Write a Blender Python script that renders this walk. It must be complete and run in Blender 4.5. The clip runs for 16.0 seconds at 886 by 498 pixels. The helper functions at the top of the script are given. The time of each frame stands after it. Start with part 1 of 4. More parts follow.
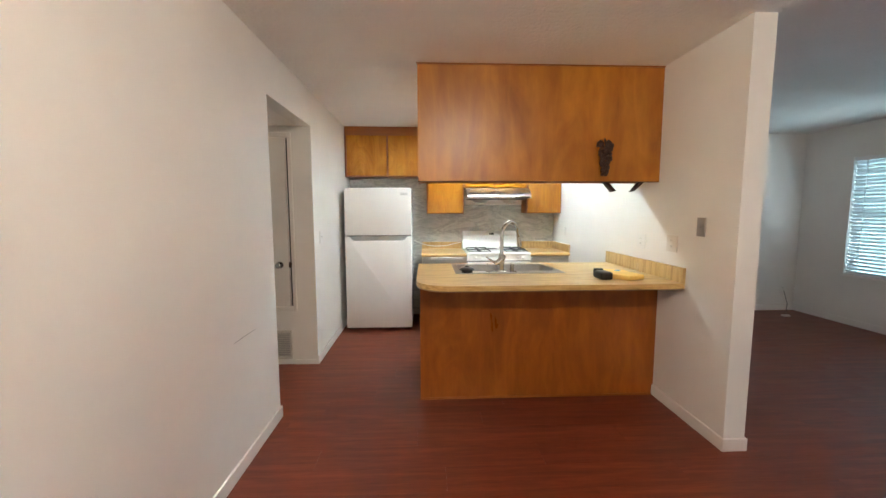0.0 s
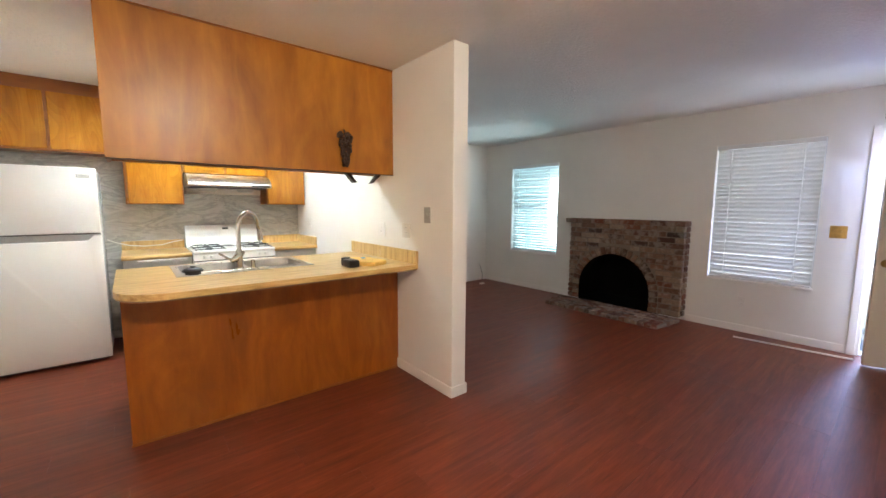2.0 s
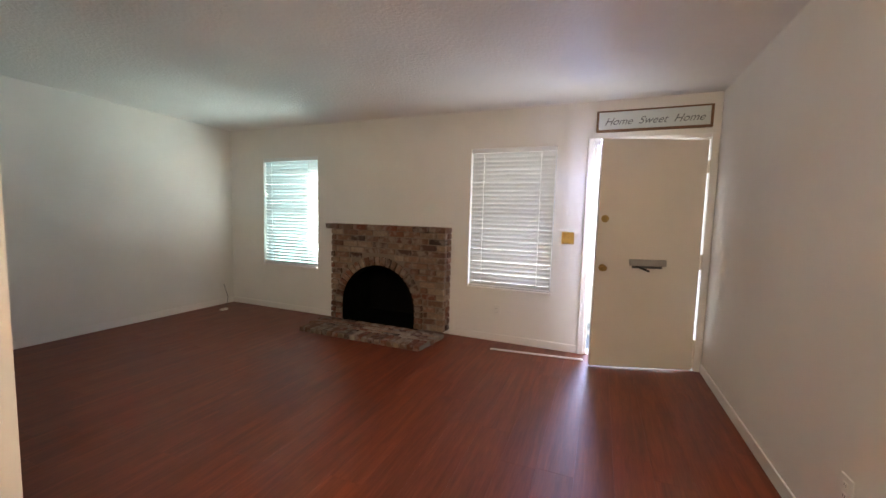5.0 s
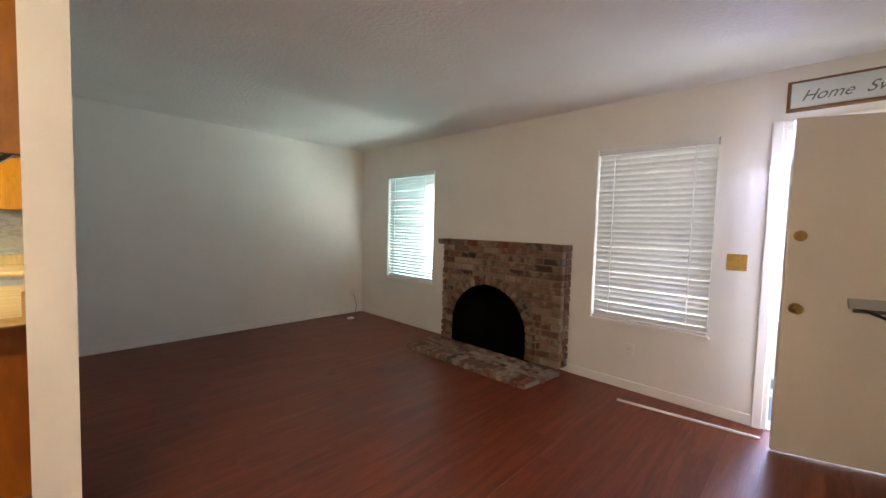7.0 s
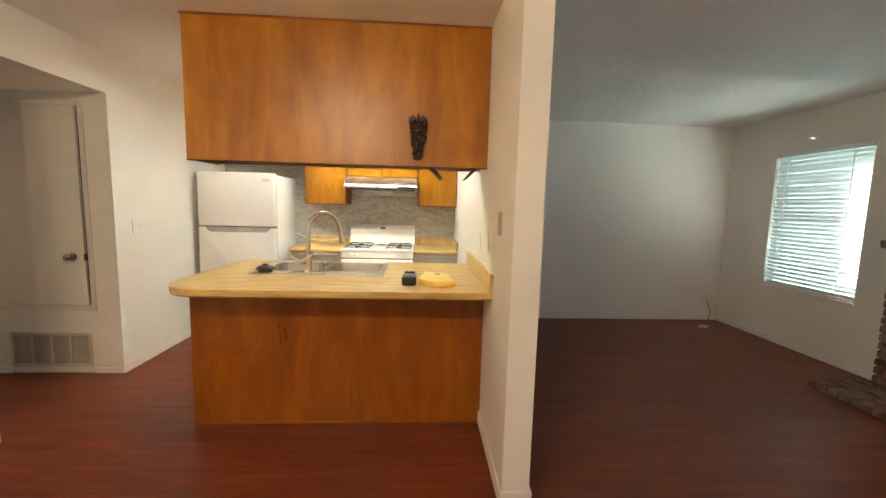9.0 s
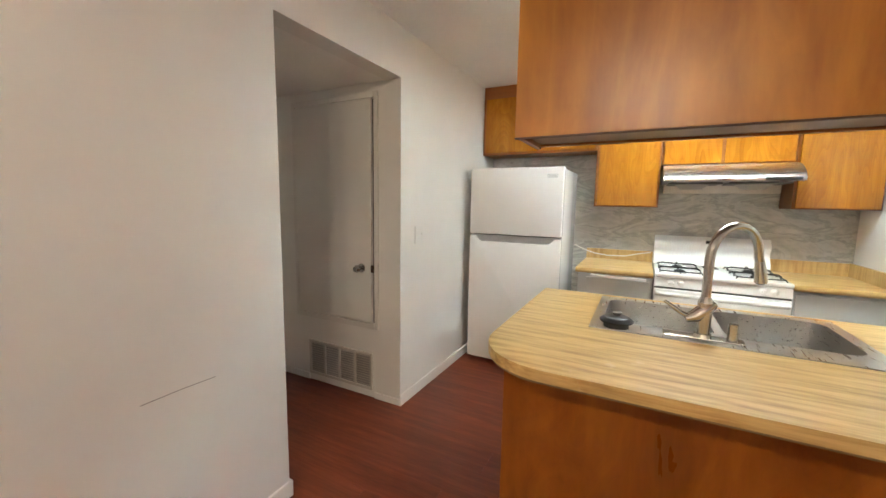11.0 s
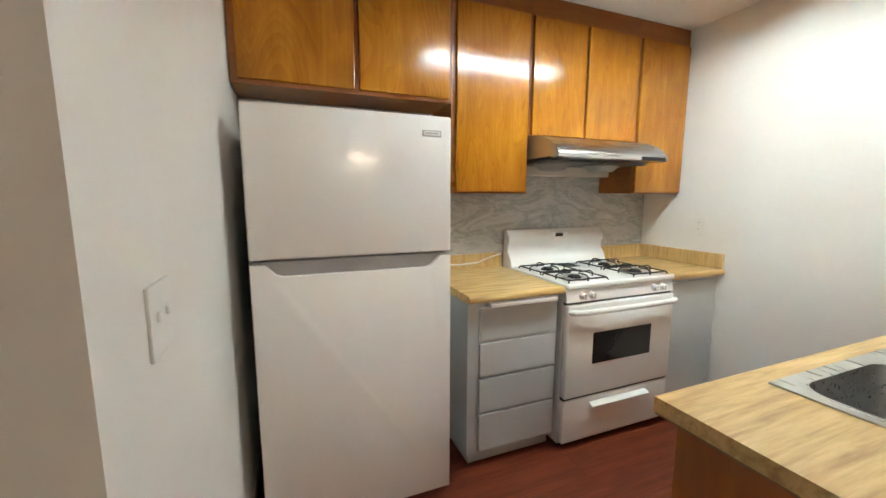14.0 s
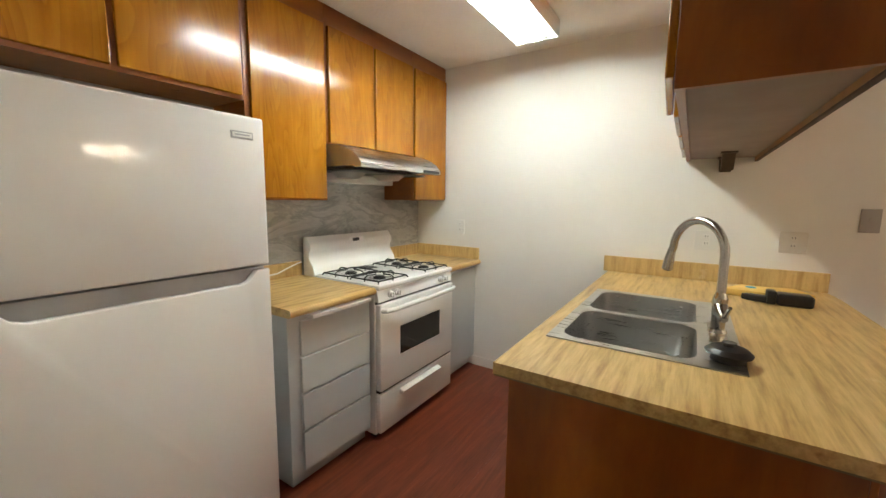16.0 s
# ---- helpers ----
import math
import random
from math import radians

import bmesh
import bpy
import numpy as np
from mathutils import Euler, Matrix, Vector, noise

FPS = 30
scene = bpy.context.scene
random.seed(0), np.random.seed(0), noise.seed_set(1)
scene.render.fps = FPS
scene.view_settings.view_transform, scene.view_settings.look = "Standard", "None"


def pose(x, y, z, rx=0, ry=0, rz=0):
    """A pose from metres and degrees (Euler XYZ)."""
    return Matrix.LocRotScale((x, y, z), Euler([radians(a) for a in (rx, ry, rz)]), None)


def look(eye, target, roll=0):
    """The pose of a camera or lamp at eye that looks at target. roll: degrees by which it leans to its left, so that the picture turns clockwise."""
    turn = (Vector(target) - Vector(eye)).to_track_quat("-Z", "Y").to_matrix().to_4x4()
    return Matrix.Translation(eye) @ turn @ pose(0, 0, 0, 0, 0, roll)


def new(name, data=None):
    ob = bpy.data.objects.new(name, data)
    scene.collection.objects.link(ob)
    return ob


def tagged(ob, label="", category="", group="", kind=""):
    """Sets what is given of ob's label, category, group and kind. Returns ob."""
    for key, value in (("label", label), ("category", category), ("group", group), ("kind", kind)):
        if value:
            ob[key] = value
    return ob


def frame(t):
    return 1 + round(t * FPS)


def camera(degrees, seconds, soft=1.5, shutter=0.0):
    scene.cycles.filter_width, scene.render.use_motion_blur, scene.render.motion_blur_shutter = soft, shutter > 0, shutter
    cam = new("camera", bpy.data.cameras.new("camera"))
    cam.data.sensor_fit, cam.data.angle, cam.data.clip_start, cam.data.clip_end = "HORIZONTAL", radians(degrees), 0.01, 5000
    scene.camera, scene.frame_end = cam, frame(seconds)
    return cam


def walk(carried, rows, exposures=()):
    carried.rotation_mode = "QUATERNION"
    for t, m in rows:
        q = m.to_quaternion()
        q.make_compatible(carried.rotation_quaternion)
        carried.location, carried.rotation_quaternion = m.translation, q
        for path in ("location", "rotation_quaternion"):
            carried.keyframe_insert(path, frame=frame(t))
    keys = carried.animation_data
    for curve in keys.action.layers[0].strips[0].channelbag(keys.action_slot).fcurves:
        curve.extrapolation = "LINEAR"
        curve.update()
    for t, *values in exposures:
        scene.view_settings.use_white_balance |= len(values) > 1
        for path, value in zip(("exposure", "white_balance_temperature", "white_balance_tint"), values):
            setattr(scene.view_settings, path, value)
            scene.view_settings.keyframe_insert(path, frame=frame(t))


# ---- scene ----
cam = camera(98.3, 16.0)
PATH = [
    (0, (0.085, -0.07, 1.41), (0.173, 1.919, 1.212), -0.1),
    (0.5, (0.011, -0.041, 1.398), (0.341, 1.923, 1.206), 0.2),
    (1, (-0.024, -0.022, 1.391), (0.53, 1.889, 1.189), 0.1),
    (1.5, (-0.03, 0.001, 1.391), (0.83, 1.793, 1.17), 0.0),
    (2, (0.107, -0.005, 1.375), (1.366, 1.533, 1.151), 0.3),
    (2.5, (0.403, -0.006, 1.395), (2.0, 1.173, 1.148), 0.7),
    (3, (0.55, -0.014, 1.367), (2.33, 0.864, 1.12), 0.4),
    (5.5, (1.523, 0.156, 1.324), (3.369, 0.907, 1.157), 1.6),
    (6, (1.691, 0.152, 1.353), (3.423, 1.141, 1.194), 1.5),
    (6.5, (1.799, 0.097, 1.337), (3.377, 1.321, 1.214), 1.7),
    (7, (1.869, 0.059, 1.339), (3.312, 1.439, 1.226), 1.6),
    (7.5, (1.875, 0.051, 1.297), (3.218, 1.528, 1.184), 1.8),
    (8, (1.827, 0.078, 1.277), (2.979, 1.707, 1.135), 2.0),
    (8.5, (1.68, 0.213, 1.36), (2.388, 2.073, 1.162), 1.2),
    (9, (1.43, 0.356, 1.387), (1.539, 2.341, 1.165), 1.5),
    (9.5, (1.24, 0.558, 1.386), (0.712, 2.471, 1.137), 1.4),
    (10, (1.032, 0.809, 1.389), (0.066, 2.541, 1.128), 1.6),
    (12.5, (-0.329, 2.177, 1.374), (-0.871, 4.088, 1.147), 0.1),
    (13, (-0.486, 2.456, 1.374), (-0.757, 4.422, 1.13), 0.6),
    (13.5, (-0.649, 2.695, 1.374), (-0.438, 4.67, 1.14), 0.5),
    (14, (-0.713, 2.909, 1.356), (0.025, 4.748, 1.085), 0.1),
    (14.5, (-0.776, 3.026, 1.378), (0.404, 4.62, 1.118), -0.4),
    (15, (-0.899, 3.031, 1.368), (0.55, 4.386, 1.117), -0.1),
    (15.5, (-0.968, 3.018, 1.383), (0.607, 4.223, 1.126), 0.4),
    (16, (-0.954, 3.021, 1.384), (0.712, 4.099, 1.131), 0.7),
]
walk(cam, [(t, look(eye, target, roll)) for t, eye, target, roll in PATH],
     [(0, 2.44, 5800, 10), (1.5, 2.68, 5800, 10), (2.5, 2.72, 6450, 10), (3, 2.66, 6850, 10), (5.5, 2.84, 6850, 10), (7, 2.75, 6900, 10), (8, 2.7, 7000, 10), (8.5, 2.6, 7300, 10), (9.5, 2.4, 7000, 10),
      (10, 2.33, 6450, 10), (12.5, 2.45, 5900, 10), (13, 2.42, 5800, 10), (14, 2.05, 6150, 10), (16, 1.87, 6550, 10)])

# ---- world, sun, lamps, exposure ----
world = bpy.data.worlds.new("sky")
scene.world = world
world.use_nodes = True
wn = world.node_tree
sky = wn.nodes.new("ShaderNodeTexSky")
sky.sky_type = "NISHITA"
sky.sun_disc = False
sky.sun_elevation = radians(54)
sky.sun_rotation = radians(211)
wn.nodes["Background"].inputs[1].default_value = 0.08
wn.links.new(sky.outputs[0], wn.nodes["Background"].inputs[0])

sun = new("sun", bpy.data.lights.new("sun", "SUN"))
sun.data.energy = 3.0
sun.data.angle = radians(0.5)
sun.data.color = (1.0, 0.94, 0.85)
sun.matrix_world = look((0, 0, 0), (0.30, 0.50, -0.80))


def area_lamp(name, eye, target, sx, sy, watts, color):
    lamp = new(name, bpy.data.lights.new(name, "AREA"))
    lamp.data.shape = "RECTANGLE"
    lamp.data.size, lamp.data.size_y = sx, sy
    lamp.data.energy = watts
    lamp.data.color = color
    lamp.matrix_world = look(eye, target)
    return lamp


# area lamps standing in for sky light in the two window openings and the open door
area_lamp("window_fill", (5.448, 3.985, 1.33), (4.4, 3.985, 1.33), 0.86, 1.37, 2.3, (0.58, 1.0, 1.0))
# extra strip hidden at the reveal's side, added to brighten the end wall
area_lamp("window_fill", (5.39, 3.545, 1.22), (4.35, 4.75, 1.22), 0.06, 1.05, 5.0, (0.90, 1.0, 0.98))
area_lamp("window_fill", (5.448, 1.016, 1.314), (4.4, 1.016, 1.314), 0.82, 1.41, 2.2, (1.0, 1.0, 0.97))
area_lamp("door_daylight", (5.62, 0.17, 1.25), (4.6, 0.30, 0.6), 0.14, 1.9, 6, (0.48, 0.56, 1.0))
area_lamp("door_daylight", (5.64, -0.35, 1.03), (4.6, -0.35, 1.03), 0.68, 2.0, 3.0, (0.86, 0.92, 1.0))

# ---- materials ----
def mat_new(name):
    m = bpy.data.materials.new(name)
    m.use_nodes = True
    return m, m.node_tree, m.node_tree.nodes["Principled BSDF"]


def coords(nt, scale, shift=True):
    """Object coordinates, scaled, and shifted by a random amount for each object."""
    tc = nt.nodes.new("ShaderNodeTexCoord")
    mp = nt.nodes.new("ShaderNodeMapping")
    mp.inputs["Scale"].default_value = scale
    nt.links.new(tc.outputs["Object"], mp.inputs[0])
    if shift:
        oi = nt.nodes.new("ShaderNodeObjectInfo")
        mul = nt.nodes.new("ShaderNodeVectorMath")
        mul.operation = "SCALE"
        mul.inputs[0].default_value = (13.1, 7.7, 5.3)
        nt.links.new(oi.outputs["Random"], mul.inputs["Scale"])
        nt.links.new(mul.outputs[0], mp.inputs["Location"])
    return mp.outputs[0]


def noise_tex(nt, vec, scale, detail=4.0, rough=0.55, distort=0.0):
    n = nt.nodes.new("ShaderNodeTexNoise")
    n.inputs["Scale"].default_value = scale
    n.inputs["Detail"].default_value = detail
    n.inputs["Roughness"].default_value = rough
    n.inputs["Distortion"].default_value = distort
    nt.links.new(vec, n.inputs["Vector"])
    return n.outputs["Fac"]


def ramp(nt, fac, stops):
    r = nt.nodes.new("ShaderNodeValToRGB")
    while len(r.color_ramp.elements) < len(stops):
        r.color_ramp.elements.new(0.5)
    for e, (p, c) in zip(r.color_ramp.elements, stops):
        e.position = p
        e.color = (*c, 1)
    nt.links.new(fac, r.inputs[0])
    return r.outputs[0]


def mix(nt, fac, a, b, mode="MIX"):
    m = nt.nodes.new("ShaderNodeMix")
    m.data_type = "RGBA"
    m.blend_type = mode
    for value, slot in ((fac, 0), (a, 6), (b, 7)):
        if isinstance(value, (int, float)):
            m.inputs[slot].default_value = value
        elif isinstance(value, tuple):
            m.inputs[slot].default_value = (*value, 1)
        else:
            nt.links.new(value, m.inputs[slot])
    return m.outputs[2]


def bump(nt, bsdf, height, strength, dist=0.002):
    b = nt.nodes.new("ShaderNodeBump")
    b.inputs["Strength"].default_value = strength
    b.inputs["Distance"].default_value = dist
    nt.links.new(height, b.inputs["Height"])
    nt.links.new(b.outputs[0], bsdf.inputs["Normal"])


def rough_from(nt, bsdf, fac, lo, hi):
    mr = nt.nodes.new("ShaderNodeMapRange")
    mr.inputs["To Min"].default_value = lo
    mr.inputs["To Max"].default_value = hi
    nt.links.new(fac, mr.inputs[0])
    nt.links.new(mr.outputs[0], bsdf.inputs["Roughness"])


def paint(name, color, rough=0.5, grain=140.0, relief=0.15, vary=0.06, dist=0.001):
    """Painted surface: faint large blotches, fine roller or spray grain."""
    m, nt, b = mat_new(name)
    v = coords(nt, (1, 1, 1), False)
    big = noise_tex(nt, v, 1.7, 5)
    lo = tuple(c * (1 - vary) for c in color)
    hi = tuple(min(1, c * (1 + vary)) for c in color)
    nt.links.new(ramp(nt, big, [(0.3, lo), (0.7, hi)]), b.inputs["Base Color"])
    rough_from(nt, b, noise_tex(nt, v, 6.0, 3), rough - 0.08, rough + 0.08)
    bump(nt, b, noise_tex(nt, v, grain, 3), relief, dist)
    return m


def wood(name, dark, mid, light, axis="z", rough=0.3, fine=60.0, figure=2.2, long=0.16, grain_mix=0.16, blotch=0.35, lines=0.12):
    """Stained, lacquered wood with its grain along one axis: broad figure, fine pores, uneven stain."""
    m, nt, b = mat_new(name)
    k = {"x": (long, 1, 1), "y": (1, long, 1), "z": (1, 1, long)}[axis]
    thin = tuple(x if x == 1 else 0.04 for x in k)
    warp = noise_tex(nt, coords(nt, k), figure, 3, 0.5, 0.8)
    mul = nt.nodes.new("ShaderNodeMath")
    mul.operation = "MULTIPLY"
    mul.inputs[1].default_value = 7.0
    nt.links.new(warp, mul.inputs[0])
    ring = nt.nodes.new("ShaderNodeMath")
    ring.operation = "PINGPONG"
    ring.inputs[1].default_value = 0.5
    nt.links.new(mul.outputs[0], ring.inputs[0])
    dbl = nt.nodes.new("ShaderNodeMath")
    dbl.operation = "MULTIPLY"
    dbl.inputs[1].default_value = 2.0
    nt.links.new(ring.outputs[0], dbl.inputs[0])
    grain = noise_tex(nt, coords(nt, thin), fine, 6, 0.6)
    blot = noise_tex(nt, coords(nt, tuple(1 if x == 1 else 0.3 for x in k)), 5.0, 5, 0.6, 0.5)
    c = ramp(nt, dbl.outputs[0], [(0.0, tuple(0.5 * a + 0.5 * b2 for a, b2 in zip(dark, mid))), (0.55, mid), (1.0, tuple(0.5 * a + 0.5 * b2 for a, b2 in zip(light, mid)))])
    many = nt.nodes.new("ShaderNodeMath")
    many.operation = "MULTIPLY"
    many.inputs[1].default_value = 34.0
    nt.links.new(warp, many.inputs[0])
    saw = nt.nodes.new("ShaderNodeMath")
    saw.operation = "FRACT"
    nt.links.new(many.outputs[0], saw.inputs[0])
    c = mix(nt, lines, c, ramp(nt, saw.outputs[0], [(0.0, light), (0.7, mid), (0.95, dark), (1.0, light)]))
    c = mix(nt, grain_mix, c, ramp(nt, grain, [(0.35, dark), (0.65, light)]))
    c = mix(nt, blotch, c, ramp(nt, blot, [(0.3, dark), (0.5, mid), (0.7, light)]))
    nt.links.new(c, b.inputs["Base Color"])
    rough_from(nt, b, blot, rough - 0.08, rough + 0.1)
    bump(nt, b, grain, 0.06, 0.001)
    return m


def streaked(name, dark, mid, light, rough, run=(0.10, 1, 1)):
    """Printed butcher-block laminate: short staves with streaks along x."""
    m, nt, b = mat_new(name)
    a = noise_tex(nt, coords(nt, run), 40.0, 4, 0.6, 0.25)
    f = noise_tex(nt, coords(nt, (0.05, 1, 1)), 150.0, 3, 0.6)
    wear = noise_tex(nt, coords(nt, (1, 1, 1), False), 5.0, 6, 0.7)
    c = ramp(nt, a, [(0.32, dark), (0.47, mid), (0.62, light)])
    c = mix(nt, 0.2, c, ramp(nt, f, [(0.35, dark), (0.65, light)]))
    c = mix(nt, ramp(nt, wear, [(0.62, (0, 0, 0)), (0.72, (0.35, 0.35, 0.35))]), c, (0.80, 0.70, 0.50))
    nt.links.new(c, b.inputs["Base Color"])
    rough_from(nt, b, wear, rough - 0.06, rough + 0.14)
    return m


def plain(name, color, rough=0.4, metal=0.0, vary=0.08, scale=8.0):
    m, nt, b = mat_new(name)
    v = coords(nt, (1, 1, 1))
    n = noise_tex(nt, v, scale, 4)
    nt.links.new(ramp(nt, n, [(0.3, tuple(c * (1 - vary) for c in color)), (0.7, tuple(min(1, c * (1 + vary)) for c in color))]), b.inputs["Base Color"])
    b.inputs["Metallic"].default_value = metal
    rough_from(nt, b, noise_tex(nt, v, scale * 3, 3), max(0.02, rough - 0.06), rough + 0.06)
    return m


def steel(name, color, rough, stretch):
    """Brushed metal with its brush marks along one axis."""
    m, nt, b = mat_new(name)
    v = coords(nt, stretch)
    n = noise_tex(nt, v, 120.0, 3)
    b.inputs["Base Color"].default_value = (*color, 1)
    b.inputs["Metallic"].default_value = 1.0
    rough_from(nt, b, n, rough - 0.07, rough + 0.1)
    bump(nt, b, n, 0.05, 0.0005)
    return m


def glow(name, color, strength):
    m, nt, b = mat_new(name)
    b.inputs["Base Color"].default_value = (*color, 1)
    b.inputs["Emission Color"].default_value = (*color, 1)
    b.inputs["Emission Strength"].default_value = strength
    return m


def by_object(name, colors, rough, rough_scale, relief):
    """Pieces that differ in colour one from another: brick, stone."""
    m, nt, b = mat_new(name)
    oi = nt.nodes.new("ShaderNodeObjectInfo")
    stops = [(i / len(colors), c) for i, c in enumerate(colors)]
    base = ramp(nt, oi.outputs["Random"], stops)
    v = coords(nt, (1, 1, 1))
    n1 = noise_tex(nt, v, rough_scale, 6, 0.65)
    n2 = noise_tex(nt, v, 11.0, 5, 0.6)
    pale = ramp(nt, n2, [(0.48, (0, 0, 0)), (0.62, (1, 1, 1))])
    c = mix(nt, 0.5, base, ramp(nt, n1, [(0.3, tuple(0.4 * x for x in colors[0])), (0.7, colors[-1])]), "OVERLAY")
    c = mix(nt, mix(nt, 1.0, pale, (0.45, 0.45, 0.45), "MULTIPLY"), c, (0.36, 0.32, 0.28))
    nt.links.new(c, b.inputs["Base Color"])
    b.inputs["Roughness"].default_value = rough
    bump(nt, b, n1, relief, 0.004)
    return m


def slat_material():
    """White vinyl slat that lets some daylight through."""
    m, nt, b = mat_new("blind_slat_white")
    n = noise_tex(nt, coords(nt, (1, 1, 1)), 9.0, 4)
    c = ramp(nt, n, [(0.3, (0.76, 0.775, 0.78)), (0.7, (0.80, 0.81, 0.82))])
    nt.links.new(c, b.inputs["Base Color"])
    b.inputs["Roughness"].default_value = 0.45
    thin = nt.nodes.new("ShaderNodeBsdfTranslucent")
    nt.links.new(c, thin.inputs["Color"])
    both = nt.nodes.new("ShaderNodeMixShader")
    both.inputs[0].default_value = 0.13
    nt.links.new(b.outputs[0], both.inputs[1])
    nt.links.new(thin.outputs[0], both.inputs[2])
    nt.links.new(both.outputs[0], nt.nodes["Material Output"].inputs["Surface"])
    return m


WALL = paint("wall_paint", (0.77, 0.755, 0.72), 0.52, 90.0, 0.22, 0.03)
WALL.node_tree.nodes["Principled BSDF"].inputs["Specular IOR Level"].default_value = 0.3
CEIL = paint("ceiling_texture", (0.84, 0.82, 0.79), 0.75, 38.0, 1.0, 0.03, 0.007)
TRIM = paint("trim_paint", (0.80, 0.78, 0.75), 0.35, 60.0, 0.08, 0.03)
DOORPAINT = paint("door_paint", (0.72, 0.67, 0.60), 0.42, 60.0, 0.12, 0.04)
CLOSETPAINT = paint("closet_door_paint", (0.70, 0.68, 0.64), 0.4, 60.0, 0.12, 0.04)
CAB = wood("cabinet_wood", (0.20, 0.062, 0.004), (0.38, 0.140, 0.009), (0.56, 0.245, 0.020), "z", 0.15, 60.0, 2.4, 0.22, 0.2, 0.45, 0.42)
HANGFRONT = wood("hanging_cabinet_veneer", (0.20, 0.062, 0.004), (0.36, 0.130, 0.008), (0.52, 0.225, 0.016), "z", 0.34, 60.0, 2.0, 0.3, 0.12, 0.6, 0.08)
CABX = wood("cabinet_wood_rail", (0.16, 0.045, 0.004), (0.26, 0.08, 0.008), (0.36, 0.125, 0.014), "x", 0.3)
PANEL = wood("veneer_panel", (0.15, 0.036, 0.003), (0.27, 0.075, 0.006), (0.42, 0.14, 0.013), "z", 0.3, 45.0, 2.6, 0.3, 0.14, 0.6, 0.12)
CABDARK = plain("cabinet_shadow_wood", (0.06, 0.022, 0.008), 0.6)
UNDER = plain("cabinet_underside", (0.27, 0.20, 0.165), 0.6, 0, 0.12, 5)
COUNTER = streaked("counter_laminate", (0.34, 0.19, 0.055), (0.53, 0.345, 0.12), (0.66, 0.46, 0.185), 0.3)
COUNTERLIP = streaked("counter_lip_laminate", (0.40, 0.24, 0.08), (0.54, 0.36, 0.14), (0.64, 0.45, 0.19), 0.35, (1, 1, 0.10))
EDGE = plain("counter_edge", (0.20, 0.13, 0.055), 0.45)
GREY = paint("cabinet_grey_paint", (0.52, 0.55, 0.56), 0.42, 60.0, 0.1, 0.04)
ENAMEL = plain("white_enamel", (0.80, 0.80, 0.79), 0.2, 0, 0.015)
FRIDGE = paint("fridge_white", (0.78, 0.775, 0.77), 0.12, 260.0, 0.05, 0.012)
FRIDGEGREY = plain("fridge_grey", (0.42, 0.43, 0.45), 0.4)
DARKGREY = plain("dark_grey", (0.10, 0.10, 0.10), 0.5)
BLACK = plain("black_plastic", (0.012, 0.012, 0.013), 0.4, 0, 0.2)
IRON = plain("cast_iron", (0.015, 0.015, 0.016), 0.5, 0, 0.2, 60)
OVENGLASS = plain("oven_glass", (0.02, 0.02, 0.022), 0.08, 0, 0.1)
FIREBLACK = paint("firebox_black", (0.004, 0.0038, 0.0035), 0.95, 30.0, 0.5, 0.3, 0.01)
STEELX = steel("brushed_steel", (0.55, 0.55, 0.55), 0.27, (0.03, 1, 1))
SINKSTEEL = steel("sink_steel", (0.52, 0.52, 0.515), 0.28, (1, 0.05, 1))
HOODEND = plain("hood_end_steel", (0.42, 0.41, 0.40), 0.38, 0.9, 0.05)
CHROME = plain("satin_nickel", (0.50, 0.48, 0.45), 0.22, 1.0, 0.03)
BRASS = plain("aged_brass", (0.44, 0.30, 0.11), 0.33, 1.0, 0.15, 40)
BROWN = plain("dark_brown_wood", (0.045, 0.02, 0.012), 0.5)
PLATE = plain("switch_plate_white", (0.74, 0.73, 0.70), 0.35, 0, 0.02)
PLATEGREY = plain("switch_plate_grey", (0.40, 0.38, 0.36), 0.4, 0.3)
PLATETAN = plain("painted_plate", (0.70, 0.66, 0.60), 0.45)
BLIND = slat_material()
ALU = plain("window_frame_aluminium", (0.62, 0.64, 0.66), 0.4, 0.4)
MORTAR = paint("mortar", (0.20, 0.155, 0.12), 0.95, 60.0, 0.8, 0.2, 0.006)
BRICK = by_object("old_brick", [(0.15, 0.07, 0.045), (0.25, 0.15, 0.095), (0.25, 0.085, 0.045), (0.055, 0.035, 0.028), (0.30, 0.19, 0.125), (0.17, 0.09, 0.06), (0.34, 0.25, 0.18), (0.10, 0.06, 0.042), (0.27, 0.095, 0.05), (0.37, 0.29, 0.22)], 0.92, 34.0, 0.7)
YELLOW = plain("yellow_paper", (0.82, 0.56, 0.15), 0.6)
BLUE = plain("blue_sticker", (0.08, 0.42, 0.70), 0.5)
SIGNBOARD = paint("sign_board", (0.60, 0.66, 0.66), 0.6, 60, 0.1, 0.08)
SIGNTEXT = plain("sign_letters", (0.13, 0.14, 0.15), 0.6)
SIGNFRAME = wood("sign_frame_wood", (0.08, 0.035, 0.015), (0.16, 0.075, 0.03), (0.22, 0.11, 0.05), "y", 0.5)
VENT = paint("vent_paint", (0.58, 0.55, 0.50), 0.5, 60, 0.1, 0.05)
TUBE = glow("lamp_tube", (0.92, 1.0, 0.94), 15.0)
BULB = glow("warm_bulb", (1.0, 0.80, 0.57), 165.0)
CONCRETE = paint("concrete", (0.15, 0.155, 0.15), 0.9, 40, 0.5, 0.15, 0.004)
STUCCO = paint("stucco", (0.60, 0.62, 0.64), 0.9, 60, 0.6, 0.08, 0.006)
BARK = paint("bark", (0.10, 0.075, 0.05), 0.95, 30, 0.9, 0.3, 0.01)
LEAF = plain("leaf", (0.11, 0.17, 0.06), 0.55, 0, 0.5, 0.8)
